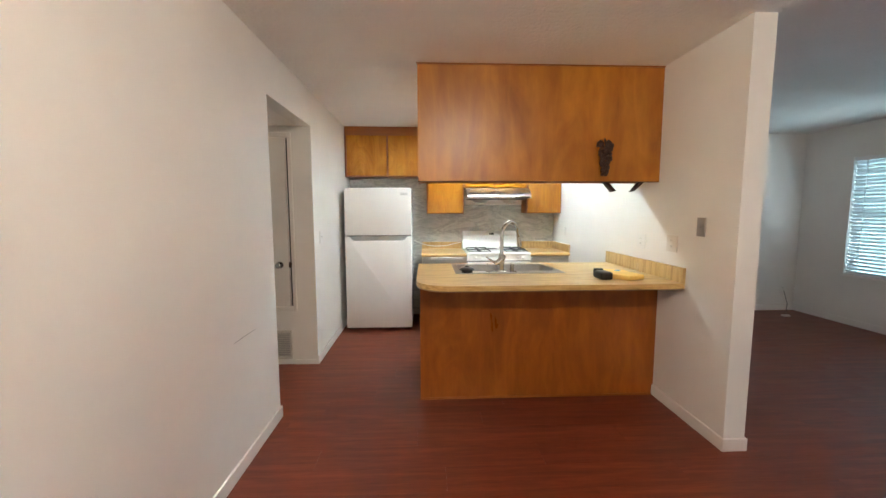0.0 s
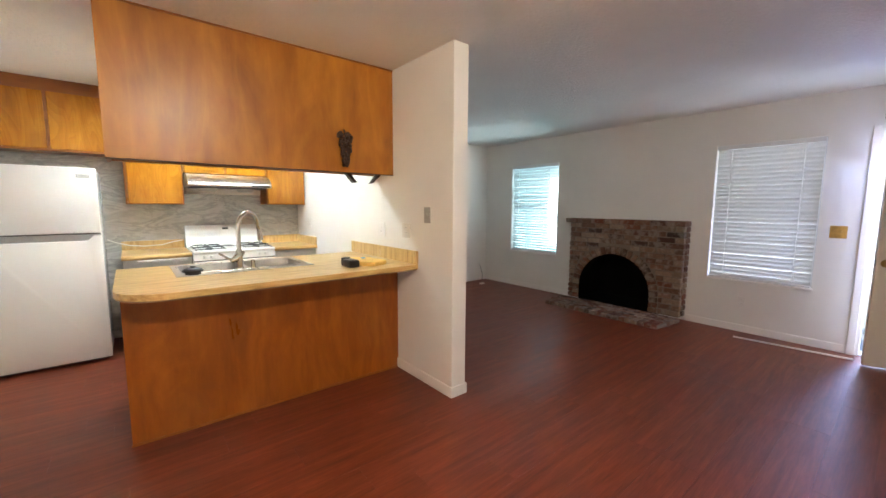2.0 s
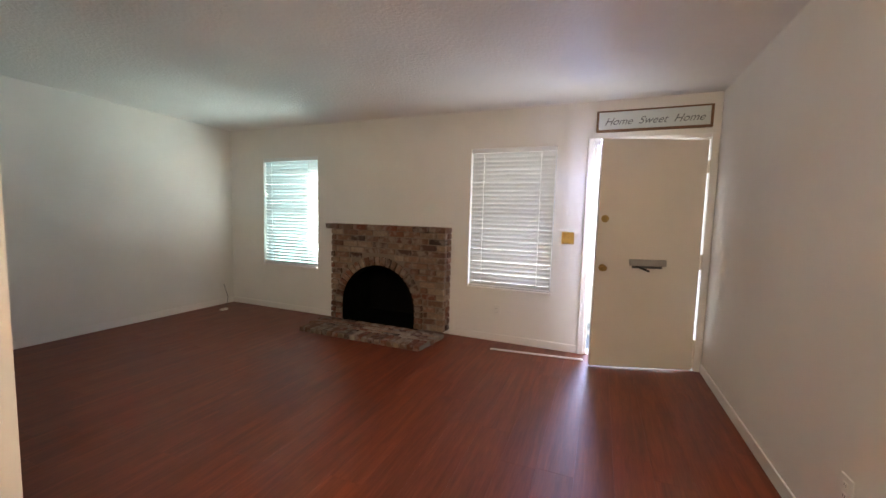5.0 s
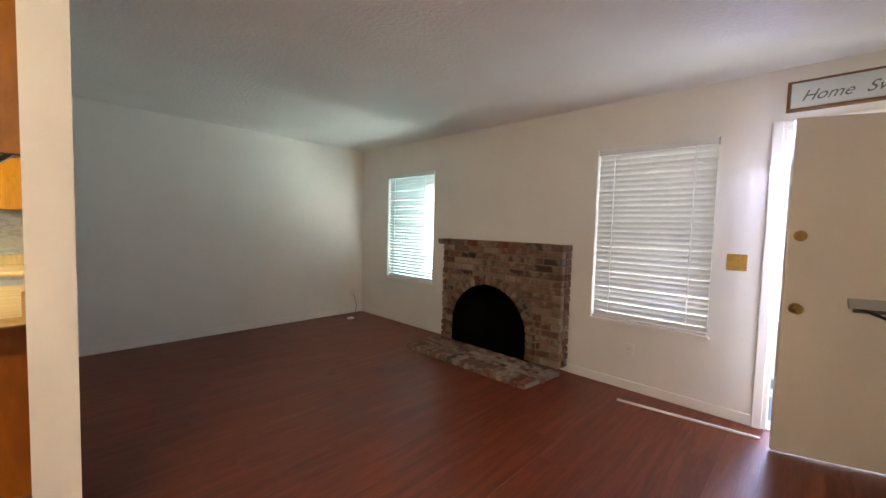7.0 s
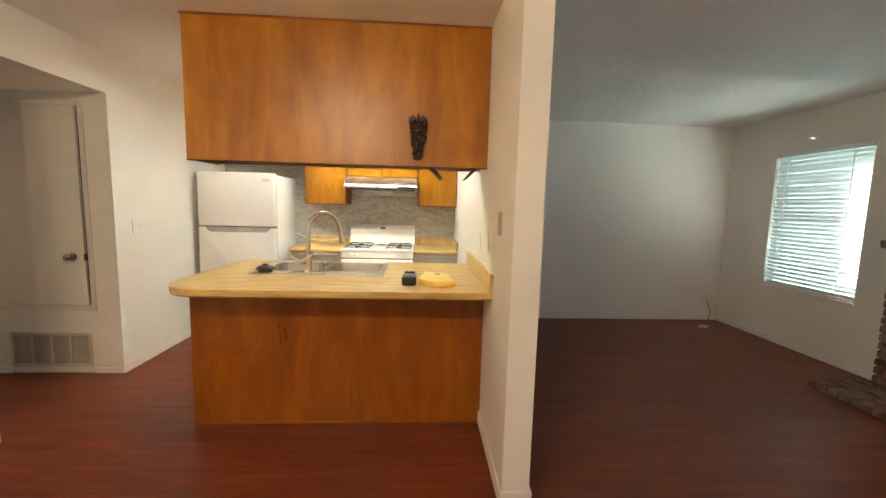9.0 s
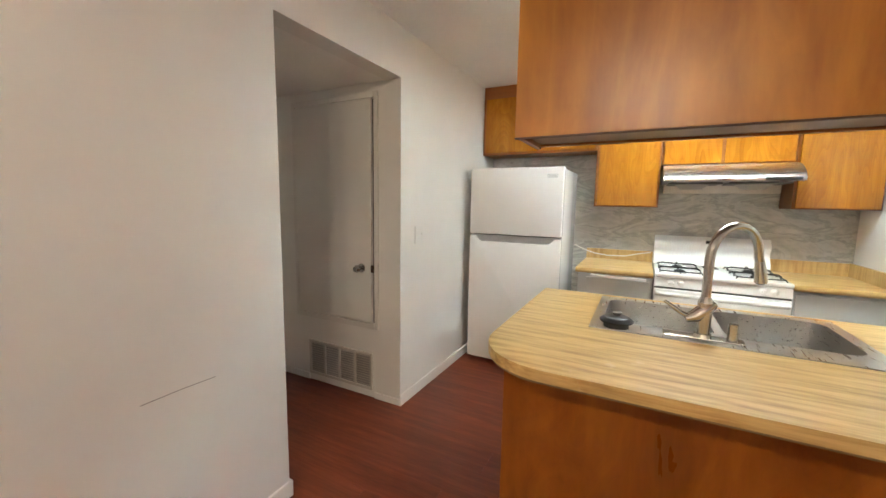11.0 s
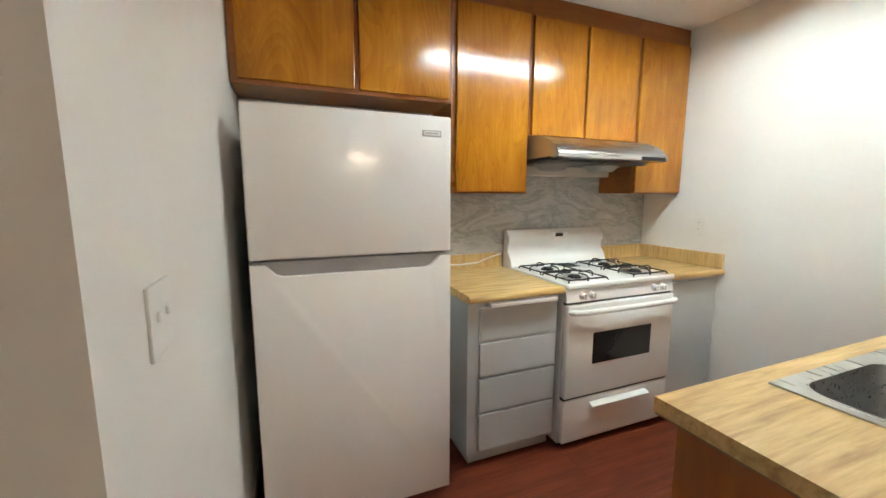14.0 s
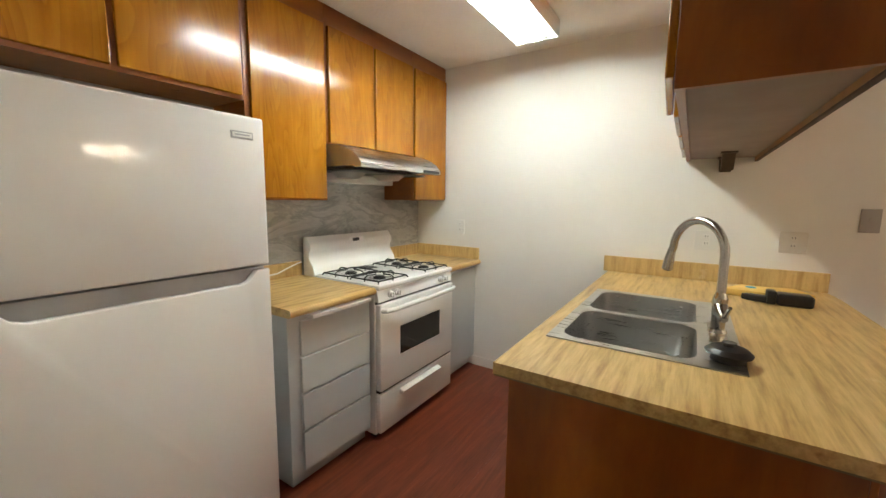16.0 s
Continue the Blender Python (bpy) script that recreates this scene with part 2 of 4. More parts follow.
TANFLOOR = wood("bath_floor_vinyl", (0.22, 0.12, 0.03), (0.30, 0.17, 0.05), (0.36, 0.21, 0.07), "x", 0.4)


def floor_material():
    """Red-brown laminate: long streaks, each plank a little different."""
    m, nt, b = mat_new("red_laminate")
    v = coords(nt, (0.07, 1, 1))
    streak = noise_tex(nt, v, 22.0, 6, 0.62, 0.6)
    fine = noise_tex(nt, v, 130.0, 4, 0.6)
    c = ramp(nt, streak, [(0.28, (0.075, 0.012, 0.005)), (0.5, (0.16, 0.031, 0.011)), (0.72, (0.27, 0.066, 0.024))])
    c = mix(nt, 0.3, c, ramp(nt, fine, [(0.35, (0.07, 0.014, 0.007)), (0.65, (0.24, 0.06, 0.03))]))
    oi = nt.nodes.new("ShaderNodeObjectInfo")
    c = mix(nt, 0.2, c, ramp(nt, oi.outputs["Random"], [(0.0, (0.13, 0.027, 0.013)), (1.0, (0.18, 0.04, 0.018))]))
    nt.links.new(c, b.inputs["Base Color"])
    scuff = noise_tex(nt, coords(nt, (1, 1, 1), False), 2.5, 6, 0.65)
    rough_from(nt, b, scuff, 0.3, 0.48)
    b.inputs["Specular IOR Level"].default_value = 0.35
    bump(nt, b, fine, 0.06, 0.0006)
    return m


def marble_material():
    m, nt, b = mat_new("marble_panel")
    v = coords(nt, (0.8, 1, 2.0), False)
    warp = noise_tex(nt, v, 3.2, 8, 0.66, 0.9)
    vein = ramp(nt, warp, [(0.38, (0.58, 0.58, 0.55)), (0.48, (0.27, 0.28, 0.27)), (0.53, (0.52, 0.52, 0.50)), (0.64, (0.36, 0.37, 0.35))])
    nt.links.new(mix(nt, 0.35, vein, ramp(nt, noise_tex(nt, v, 14, 5), [(0.3, (0.36, 0.37, 0.36)), (0.7, (0.60, 0.60, 0.57))])), b.inputs["Base Color"])
    b.inputs["Roughness"].default_value = 0.3
    return m


def glass_material():
    m, nt, b = mat_new("window_glass")
    b.inputs["Base Color"].default_value = (0.95, 0.98, 0.97, 1)
    b.inputs["Roughness"].default_value = 0.0
    b.inputs["Transmission Weight"].default_value = 1.0
    b.inputs["IOR"].default_value = 1.45
    return m


FIREBLACK.node_tree.nodes["Principled BSDF"].inputs["Specular IOR Level"].default_value = 0.05
FLOOR = floor_material()
MARBLE = marble_material()
GLASS = glass_material()


# ---- mesh helpers ----
def finish(name, bm, mat, parent=None, smooth=False):
    me = bpy.data.meshes.new(name)
    bmesh.ops.recalc_face_normals(bm, faces=bm.faces)
    bm.to_mesh(me)
    bm.free()
    for x in (mat if isinstance(mat, (list, tuple)) else [mat]):
        me.materials.append(x)
    if smooth:
        for p in me.polygons:
            p.use_smooth = True
        me.set_sharp_from_angle(angle=radians(38))
    ob = new(name, me)
    attach(ob, parent)
    return ob


def attach(ob, parent):
    if parent is not None:
        ob.parent = parent
        ob.matrix_parent_inverse = Matrix.Translation(-base_of(parent))


def base_of(ob):
    v = Vector(ob.location)
    while ob.parent is not None:
        ob = ob.parent
        v = Vector(ob.location)
    return v


def add_box(bm, lo, hi, bevel=0.0, seg=2):
    c = [(a + b) / 2 for a, b in zip(lo, hi)]
    s = [abs(b - a) for a, b in zip(lo, hi)]
    r = bmesh.ops.create_cube(bm, size=1, matrix=Matrix.Translation(c) @ Matrix.Diagonal((*s, 1)))
    if bevel > 0:
        edges = list({e for v in r["verts"] for e in v.link_edges})
        bmesh.ops.bevel(bm, geom=edges, offset=min(bevel, min(s) * 0.45), segments=seg, affect="EDGES", profile=0.5)


def box(name, lo, hi, mat, bevel=0.002, parent=None, seg=2):
    bm = bmesh.new()
    add_box(bm, lo, hi, bevel, seg)
    return finish(name, bm, mat, parent, bevel > 0.004)


def boxes(name, items, mat, bevel=0.002, parent=None):
    bm = bmesh.new()
    for lo, hi in items:
        add_box(bm, lo, hi, bevel)
    return finish(name, bm, mat, parent)


def add_cyl(bm, p0, p1, r0, r1=None, seg=20):
    p0, p1 = Vector(p0), Vector(p1)
    d = p1 - p0
    m = Matrix.Translation((p0 + p1) / 2) @ d.to_track_quat("Z", "Y").to_matrix().to_4x4()
    bmesh.ops.create_cone(bm, cap_ends=True, segments=seg, radius1=r0, radius2=r0 if r1 is None else r1, depth=d.length, matrix=m)


def cyl(name, p0, p1, r0, mat, parent=None, r1=None, seg=20):
    bm = bmesh.new()
    add_cyl(bm, p0, p1, r0, r1, seg)
    return finish(name, bm, mat, parent, True)


def add_tube(bm, pts, radii, seg=12):
    """A round bar swept along points."""
    pts = [Vector(p) for p in pts]
    if isinstance(radii, (int, float)):
        radii = [radii] * len(pts)
    rings = []
    side = None
    for i, p in enumerate(pts):
        d = (pts[min(i + 1, len(pts) - 1)] - pts[max(i - 1, 0)]).normalized()
        if side is None:
            side = d.orthogonal().normalized()
        side = (side - d * side.dot(d)).normalized()
        up = d.cross(side)
        rings.append([bm.verts.new(p + radii[i] * (math.cos(a) * side + math.sin(a) * up)) for a in [2 * math.pi * k / seg for k in range(seg)]])
    for a, b in zip(rings, rings[1:]):
        for k in range(seg):
            bm.faces.new((a[k], a[(k + 1) % seg], b[(k + 1) % seg], b[k]))
    bm.faces.new(rings[0])
    bm.faces.new(rings[-1])


def tube(name, pts, radii, mat, parent=None, seg=12):
    bm = bmesh.new()
    add_tube(bm, pts, radii, seg)
    return finish(name, bm, mat, parent, True)


def add_prism(bm, pts, axis, a, b, bevel=0.0):
    """A flat outline (two coordinates a point) pushed along an axis from a to b."""
    def place(p, v):
        return {"x": (v, p[0], p[1]), "y": (p[0], v, p[1]), "z": (p[0], p[1], v)}[axis]
    lo = [bm.verts.new(place(p, a)) for p in pts]
    hi = [bm.verts.new(place(p, b)) for p in pts]
    faces = [bm.faces.new(lo), bm.faces.new(hi)]
    n = len(pts)
    for i in range(n):
        faces.append(bm.faces.new((lo[i], lo[(i + 1) % n], hi[(i + 1) % n], hi[i])))
    if bevel:
        bmesh.ops.recalc_face_normals(bm, faces=faces)
        edges = list({e for f in faces[:2] for e in f.edges})
        bmesh.ops.bevel(bm, geom=edges, offset=bevel, segments=2, affect="EDGES", profile=0.5)


def prism(name, pts, axis, a, b, mat, bevel=0.0, parent=None, smooth=False):
    bm = bmesh.new()
    add_prism(bm, pts, axis, a, b, bevel)
    return finish(name, bm, mat, parent, smooth)


def thing(name, at, label, category, group="", kind=""):
    e = new(name)
    e.location = at
    e.empty_display_size = 0.1
    return tagged(e, label, category, group, kind)


def arc(cx, cy, r, a0, a1, n):
    return [(cx + r * math.cos(radians(a0 + (a1 - a0) * i / n)), cy + r * math.sin(radians(a0 + (a1 - a0) * i / n))) for i in range(n + 1)]


# ---- structure ----
H = 2.45


def wall(name, axis, a, b, lo, hi, openings, mat, label, top=H):
    """A wall between a and b across its thickness, from lo to hi along, with openings (l0, l1, z0, z1)."""
    ls = sorted({lo, hi, *[o[0] for o in openings], *[o[1] for o in openings]})
    bm = bmesh.new()
    for l0, l1 in zip(ls, ls[1:]):
        holes = sorted([(o[2], o[3]) for o in openings if o[0] <= l0 and o[1] >= l1])
        z = -0.02
        spans = []
        for z0, z1 in holes:
            if z0 > z:
                spans.append((z, z0))
            z = z1
        if z < top:
            spans.append((z, top))
        for z0, z1 in spans:
            if axis == "x":
                add_box(bm, (a, l0, z0), (b, l1, z1))
            else:
                add_box(bm, (l0, a, z0), (l1, b, z1))
    bmesh.ops.remove_doubles(bm, verts=bm.verts, dist=0.0001)
    return tagged(finish(name, bm, mat), label, "wall", kind="structure")


W1 = (3.52, 4.45, 0.61, 2.05)
W2 = (0.571, 1.46, 0.572, 2.056)
DOOR = (-0.70, 0.225, -0.02, 2.06)
wall("wall_east", "x", 5.30, 5.45, -0.92, 5.21, [W1, W2, DOOR, (1.95, 3.06, -0.02, 0.80)], WALL, "off-white painted wall with fireplace, two windows and door")
wall("wall_south", "y", -0.92, -0.77, -1.07, 5.30, [], WALL, "off-white painted plain wall beside the front door")
wall("wall_north_living", "y", 5.06, 5.21, 1.95, 5.30, [], WALL, "off-white painted plain end wall of living room")
wall("wall_north_kitchen", "y", 5.10, 5.21, -1.04, 1.822, [], WALL, "white kitchen back wall behind range")
wall("wall_partition", "x", 1.822, 1.95, 1.985, 5.21, [], WALL, "white partition wall between kitchen and living room")
wall("wall_west", "x", -1.04, -0.92, -0.77, 3.19, [(2.487, 3.19, -0.02, 2.15)], WALL, "cream painted wall with hallway opening")
bm = bmesh.new()
add_box(bm, (-1.04, 3.19, 2.15), (-0.92, 3.415, H))
add_box(bm, (-1.04, 3.415, -0.02), (-0.92, 5.10, H))
tagged(finish("wall_west_kitchen", bm, WALL), "white kitchen side wall beside the refrigerator", "wall", kind="structure")
wall("wall_hall_closet", "y", 3.415, 3.53, -4.35, -1.04, [(-3.15, -2.35, -0.02, 2.06)], WALL, "beige hallway wall with closet door and vent")
wall("wall_hall_south", "y", 2.37, 2.487, -4.35, -1.04, [], WALL, "plain hallway side wall")
wall("wall_hall_end", "x", -4.47, -4.35, 2.37, 4.47, [], WALL, "plain wall closing the hallway")
wall("wall_bath_north", "y", 4.35, 4.47, -4.35, -1.9, [], WALL, "warm lit bathroom wall")
wall("wall_bath_east", "x", -1.9, -1.8, 3.53, 4.47, [], WALL, "plain bathroom side wall")
tagged(box("ceiling", (-1.07, -0.92, H), (5.45, 5.21, H + 0.12), CEIL, 0), "off-white textured plaster ceiling", "ceiling", kind="structure")
tagged(box("ceiling_hall", (-4.35, 2.487, 2.15), (-1.04, 3.415, 2.25), CEIL, 0), "low beige hallway ceiling", "ceiling", kind="structure")
tagged(box("ceiling_bath", (-4.35, 3.53, 2.30), (-1.9, 4.35, 2.40), CEIL, 0), "warm white bathroom ceiling", "ceiling", kind="structure")
tagged(box("floor_bath", (-4.35, 3.47, -0.05), (-1.9, 4.35, 0.003), TANFLOOR, 0), "tan vinyl bathroom floor", "floor", kind="structure")

for lo, hi in [
    ((1.81, 1.973, 0), (1.822, 2.69, 0.078)),
    ((1.81, 1.973, 0), (1.962, 1.985, 0.078)),
    ((1.95, 1.985, 0), (1.962, 5.06, 0.078)),
    ((1.962, 5.048, 0), (5.30, 5.06, 0.078)),
    ((5.288, 3.18, 0), (5.30, 5.048, 0.078)),
    ((5.288, 0.285, 0), (5.30, 1.65, 0.078)),
    ((-0.92, -0.77, 0), (5.30, -0.758, 0.078)),
    ((-0.92, -0.758, 0), (-0.908, 2.497, 0.078)),
    ((-1.04, 2.487, 0), (-0.908, 2.499, 0.078)),
    ((-0.92, 3.403, 0), (-0.908, 4.9, 0.078)),
    ((-1.13, 3.403, 0), (-0.92, 3.415, 0.045)),
    ((-2.35, 3.403, 0), (-1.76, 3.415, 0.05)),
    ((1.81, 3.46, 0), (1.822, 4.50, 0.078)),
    ((-0.908, 5.088, 0), (0.03, 5.10, 0.078)),
]:
    tagged(box("baseboard", lo, hi, TRIM, 0.003), "white painted wooden baseboard along the wall", "baseboard", kind="structure")

# outside: ground, step, neighbour, and an unseen eave added to block sun
tagged(box("ground", (5.45, -60, -0.35), (90, 70, -0.12), CONCRETE, 0), "grey concrete yard outside the front door", "ground", kind="structure")
tagged(box("porch_step", (5.45, -1.0, -0.12), (6.7, 1.7, -0.03), CONCRETE, 0.01), "concrete doorstep at the front door", "step", kind="structure")
tagged(box("sun_block_eave", (5.45, -2.0, 2.45), (5.8, 6.0, 2.55), STUCCO, 0.01), "unseen eave added above the front wall against sun", "roof", kind="structure")
tagged(box("neighbour_wall", (10.5, -9.0, -0.12), (10.8, 3.2, 3.2), STUCCO, 0), "pale grey stucco wall of neighbouring building", "wall", kind="structure")


# ---- windows and blinds ----
def window(op, label):
    y0, y1, z0, z1 = op
    w = thing("window", (5.40, (y0 + y1) / 2, z0), label, "window", "living room windows", "structure")
    zm = z0 + 0.52 * (z1 - z0)
    t = 0.035
    boxes("frame", [((5.38, y0, z0), (5.44, y0 + t, z1)), ((5.38, y1 - t, z0), (5.44, y1, z1)), ((5.38, y0 + t, z0), (5.44, y1 - t, z0 + t)), ((5.38, y0 + t, z1 - t), (5.44, y1 - t, z1))], ALU, 0.003, w)
    box("meeting_rail", (5.39, y0 + t, zm - 0.02), (5.43, y1 - t, zm + 0.02), ALU, 0.003, w)
    for a, b in ((z0 + t, zm - 0.02), (zm + 0.02, z1 - t)):
        g = box("pane", (5.408, y0 + t, a), (5.412, y1 - t, b), GLASS, 0, w)
        g.visible_shadow = False
    box("sill", (5.285, y0 - 0.01, z0 - 0.018), (5.38, y1 + 0.01, z0 + 0.004), TRIM, 0.004, w)
    return w


def blind(op, tilt, label):
    y0, y1, z0, z1 = op
    y0, y1 = y0 + 0.008, y1 - 0.008
    x = 5.325
    b = thing("window_blind", (x, (y0 + y1) / 2, z1), label, "blind", "living room blinds")
    box("head_rail", (x - 0.03, y0, z1 - 0.05), (x + 0.03, y1, z1 - 0.002), BLIND, 0.003, b)
    n = 32
    top, bottom = z1 - 0.075, z0 + 0.04
    bm = bmesh.new()
    for s in (0.0015, -0.0015):
        prev = None
        for k in range(5):
            u = -0.025 + 0.0125 * k
            q = Matrix.Rotation(tilt, 3, "Y") @ Vector((u, 0, 0.004 * (1 - (u / 0.025) ** 2) + s))
            row = (bm.verts.new((q.x, y0 + 0.004, q.z)), bm.verts.new((q.x, y1 - 0.004, q.z)))
            if prev:
                bm.faces.new((prev[0], prev[1], row[1], row[0]))
            prev = row
    first = finish("slat", bm, BLIND, None, True)
    first.location = (x, 0, bottom)
    attach(first, b)
    for i in range(1, n):
        s = new("slat", first.data)
        s.location = (x, 0, bottom + (top - bottom) * i / (n - 1) + 0.0015 * math.sin(i * 2.3))
        attach(s, b)
    box("bottom_rail", (x - 0.025, y0 + 0.003, z0 + 0.006), (x + 0.025, y1 - 0.003, z0 + 0.024), BLIND, 0.004, b)
    for f in (0.16, 0.84):
        yc = y0 + f * (y1 - y0)
        bm = bmesh.new()
        for dx in (-0.028, 0.028):
            add_box(bm, (x + dx - 0.001, yc - 0.004, z0 + 0.02), (x + dx + 0.001, yc + 0.004, z1 - 0.05))
        finish("ladder_tape", bm, BLIND, b)
    return b


window(W1, "aluminium window with daylight and foliage behind")
window(W2, "aluminium window behind a nearly closed blind")
blind(W1, radians(46), "white slatted blind with open slats in window")
blind(W2, radians(65), "white slatted blind nearly closed in window")

# ---- front door ----
jy0, jy1, jz = DOOR[0], DOOR[1], DOOR[3]
fr = thing("door_frame", (5.37, 0, 0), "white painted front door frame with casing", "door frame", kind="structure")
boxes("casing", [((5.278, jy1 + 0.004, 0), (5.298, jy1 + 0.06, jz + 0.045)), ((5.278, -0.758, 0), (5.298, jy0 - 0.006, jz + 0.045)), ((5.278, jy0 - 0.006, jz + 0.004), (5.298, jy1 + 0.004, jz + 0.045))], TRIM, 0.004, fr)
boxes("jamb", [((5.30, jy1 - 0.02, 0), (5.46, jy1, jz)), ((5.33, jy0 - 0.0005, 0), (5.46, jy0 + 0.003, jz)), ((5.30, jy0 + 0.012, jz - 0.02), (5.46, jy1 - 0.02, jz))], TRIM, 0.003, fr)
box("threshold", (5.30, jy0 + 0.012, -0.01), (5.47, jy1 - 0.02, 0.012), STEELX, 0.004, fr)


def front_door():
    """Door slab built along its own plane, then swung inwards about its hinges."""
    d = thing("front_door", (5.305, -0.674, 0.012), "cream painted flat front door standing ajar", "door")
    o = Vector((5.305, -0.674, 0.012))

    def p(x, y, z):
        return (o.x + x, o.y + y, o.z + z)
    box("slab", p(-0.044, 0.0, 0.0), p(0.0, 0.895, 2.03), DOORPAINT, 0.003, d)
    for z, r in ((1.335, 0.028), (0.90, 0.030)):
        bm = bmesh.new()
        add_cyl(bm, p(-0.044, 0.835, z), p(-0.052, 0.835, z), 0.033, 0.030)
        if z < 1.2:
            add_cyl(bm, p(-0.052, 0.835, z), p(-0.075, 0.835, z), 0.013)
            add_cyl(bm, p(-0.075, 0.835, z), p(-0.09, 0.835, z), 0.018, 0.028)
            add_cyl(bm, p(-0.09, 0.835, z), p(-0.108, 0.835, z), 0.028, 0.017)
        else:
            add_cyl(bm, p(-0.052, 0.835, z), p(-0.062, 0.835, z), 0.022, 0.018)
            add_box(bm, p(-0.078, 0.830, z - 0.014), p(-0.06, 0.840, z + 0.014), 0.002)
        finish("knob" if z < 1.2 else "deadbolt", bm, BRASS, d, True)
    boxes("latch_plate", [(p(-0.036, 0.894, 0.87), p(-0.01, 0.897, 0.93)), (p(-0.036, 0.894, 1.31), p(-0.01, 0.897, 1.36))], STEELX, 0.001, d)
    bm = bmesh.new()
    add_prism(bm, [(o.x - 0.044, o.z + 0.985), (o.x - 0.058, o.z + 0.98), (o.x - 0.066, o.z + 0.93), (o.x - 0.058, o.z + 0.928), (o.x - 0.044, o.z + 0.955)], "y", o.y + 0.29, o.y + 0.605)
    finish("mail_flap", bm, PLATEGREY, d)
    box("mail_slot", p(-0.048, 0.32, 0.905), p(-0.0441, 0.58, 0.945), DARKGREY, 0.001, d)
    q = box("mail_tongue", (-0.002, -0.075, -0.006), (0.002, 0.075, 0.012), BLACK, 0.001)
    q.matrix_world = Matrix.Translation(p(-0.056, 0.50, 0.905)) @ Matrix.Rotation(radians(22), 4, "X")
    attach(q, d)
    for z, hz in ((0.02, 0.26), (0.91, 0.13), (1.75, 0.11)):
        bm = bmesh.new()
        add_cyl(bm, p(-0.048, -0.004, z), p(-0.048, -0.004, z + hz), 0.006, seg=10)
        add_box(bm, p(-0.046, -0.020, z), p(-0.004, -0.001, z + hz), 0.001)
        finish("hinge", bm, DOORPAINT, d)
    d.rotation_euler = (0, 0, radians(19.0))
    return d


front_door()
st = thing("wall_sign", (5.285, -0.24, 2.156), "framed pale wooden sign reading Home Sweet Home", "sign")
box("board", (5.284, -0.69, 2.166), (5.296, 0.21, 2.344), SIGNBOARD, 0, st)
boxes("frame", [((5.272, -0.704, 2.336), (5.299, 0.224, 2.348)), ((5.272, -0.704, 2.154), (5.299, 0.224, 2.176)), ((5.272, -0.704, 2.176), (5.299, -0.684, 2.336)), ((5.272, 0.204, 2.176), (5.299, 0.224, 2.336))], SIGNFRAME, 0.003, st)
words = bpy.data.curves.new("lettering", "FONT")
words.body = "Home  Sweet  Home"
words.size = 0.092
words.shear = 0.45
words.extrude = 0.001
words.align_x = "CENTER"
words.materials.append(SIGNTEXT)
wo = new("lettering", words)
wo.matrix_world = Matrix(((0, 0, -1, 5.2825), (-1, 0, 0, -0.24), (0, 1, 0, 2.218), (0, 0, 0, 1)))
attach(wo, st)


# ---- plates ----
def plate(at, normal, w, h, mat, kind, label, category):
    """An outlet or switch plate. normal: '+x', '-x' or '+y', '-y'."""
    t = thing(category.replace(" ", "_"), at, label, category)
    x, y, z = at
    s = 1 if normal[0] == "+" else -1

    def b(name, u0, u1, z0, z1, d0, d1, m, bev):
        if normal[1] == "x":
            return box(name, (x + s * d0, y + u0, z + z0), (x + s * d1, y + u1, z + z1), m, bev, t)
        return box(name, (x + u0, y + s * d0, z + z0), (x + u1, y + s * d1, z + z1), m, bev, t)
    b("plate", -w / 2, w / 2, -h / 2, h / 2, 0.0, 0.006, mat, 0.002)
    if kind == "outlet":
        for dz in (-0.021, 0.021):
            b("socket", -0.016, 0.016, dz - 0.014, dz + 0.014, 0.006, 0.0085, mat, 0.004)
            for du in (-0.006, 0.006):
                b("slot", du - 0.001, du + 0.001, dz - 0.002, dz + 0.008, 0.0085, 0.009, BLACK, 0)
    elif kind == "switch":
        n = 2 if w > 0.1 else 1
        for i in range(n):
            u = 0 if n == 1 else (-0.023 + 0.046 * i)
            b("toggle", u - 0.005, u + 0.005, -0.002, 0.014, 0.006, 0.012, mat, 0.002)
    return t


plate((-0.92, 3.645, 1.16), "+x", 0.112, 0.118, PLATE, "switch", "white light switch plate on kitchen wall", "light switch")
plate((1.822, 4.642, 1.163), "-x", 0.072, 0.116, PLATE, "outlet", "white outlet beside the range", "outlet")
plate((1.822, 2.94, 1.165), "-x", 0.115, 0.116, PLATE, "outlet", "white outlet above the peninsula counter", "outlet")
plate((1.822, 2.55, 1.178), "-x", 0.115, 0.116, PLATETAN, "outlet", "cream painted outlet above counter", "outlet")
plate((1.822, 2.272, 1.306), "-x", 0.075, 0.118, PLATEGREY, "switch", "grey metal switch plate on partition", "light switch")
plate((5.30, 0.428, 1.147), "-x", 0.118, 0.118, BRASS, "switch", "brass double switch plate beside front door", "light switch")
plate((5.30, 1.115, 0.336), "-x", 0.072, 0.116, PLATE, "outlet", "white outlet below the blind", "outlet")
plate((3.145, -0.77, 0.345), "+y", 0.072, 0.116, PLATE, "outlet", "cream outlet low on the wall", "outlet")
plate((5.12, 5.06, 0.29), "-y", 0.072, 0.116, PLATE, "outlet", "white outlet near the room corner", "outlet")

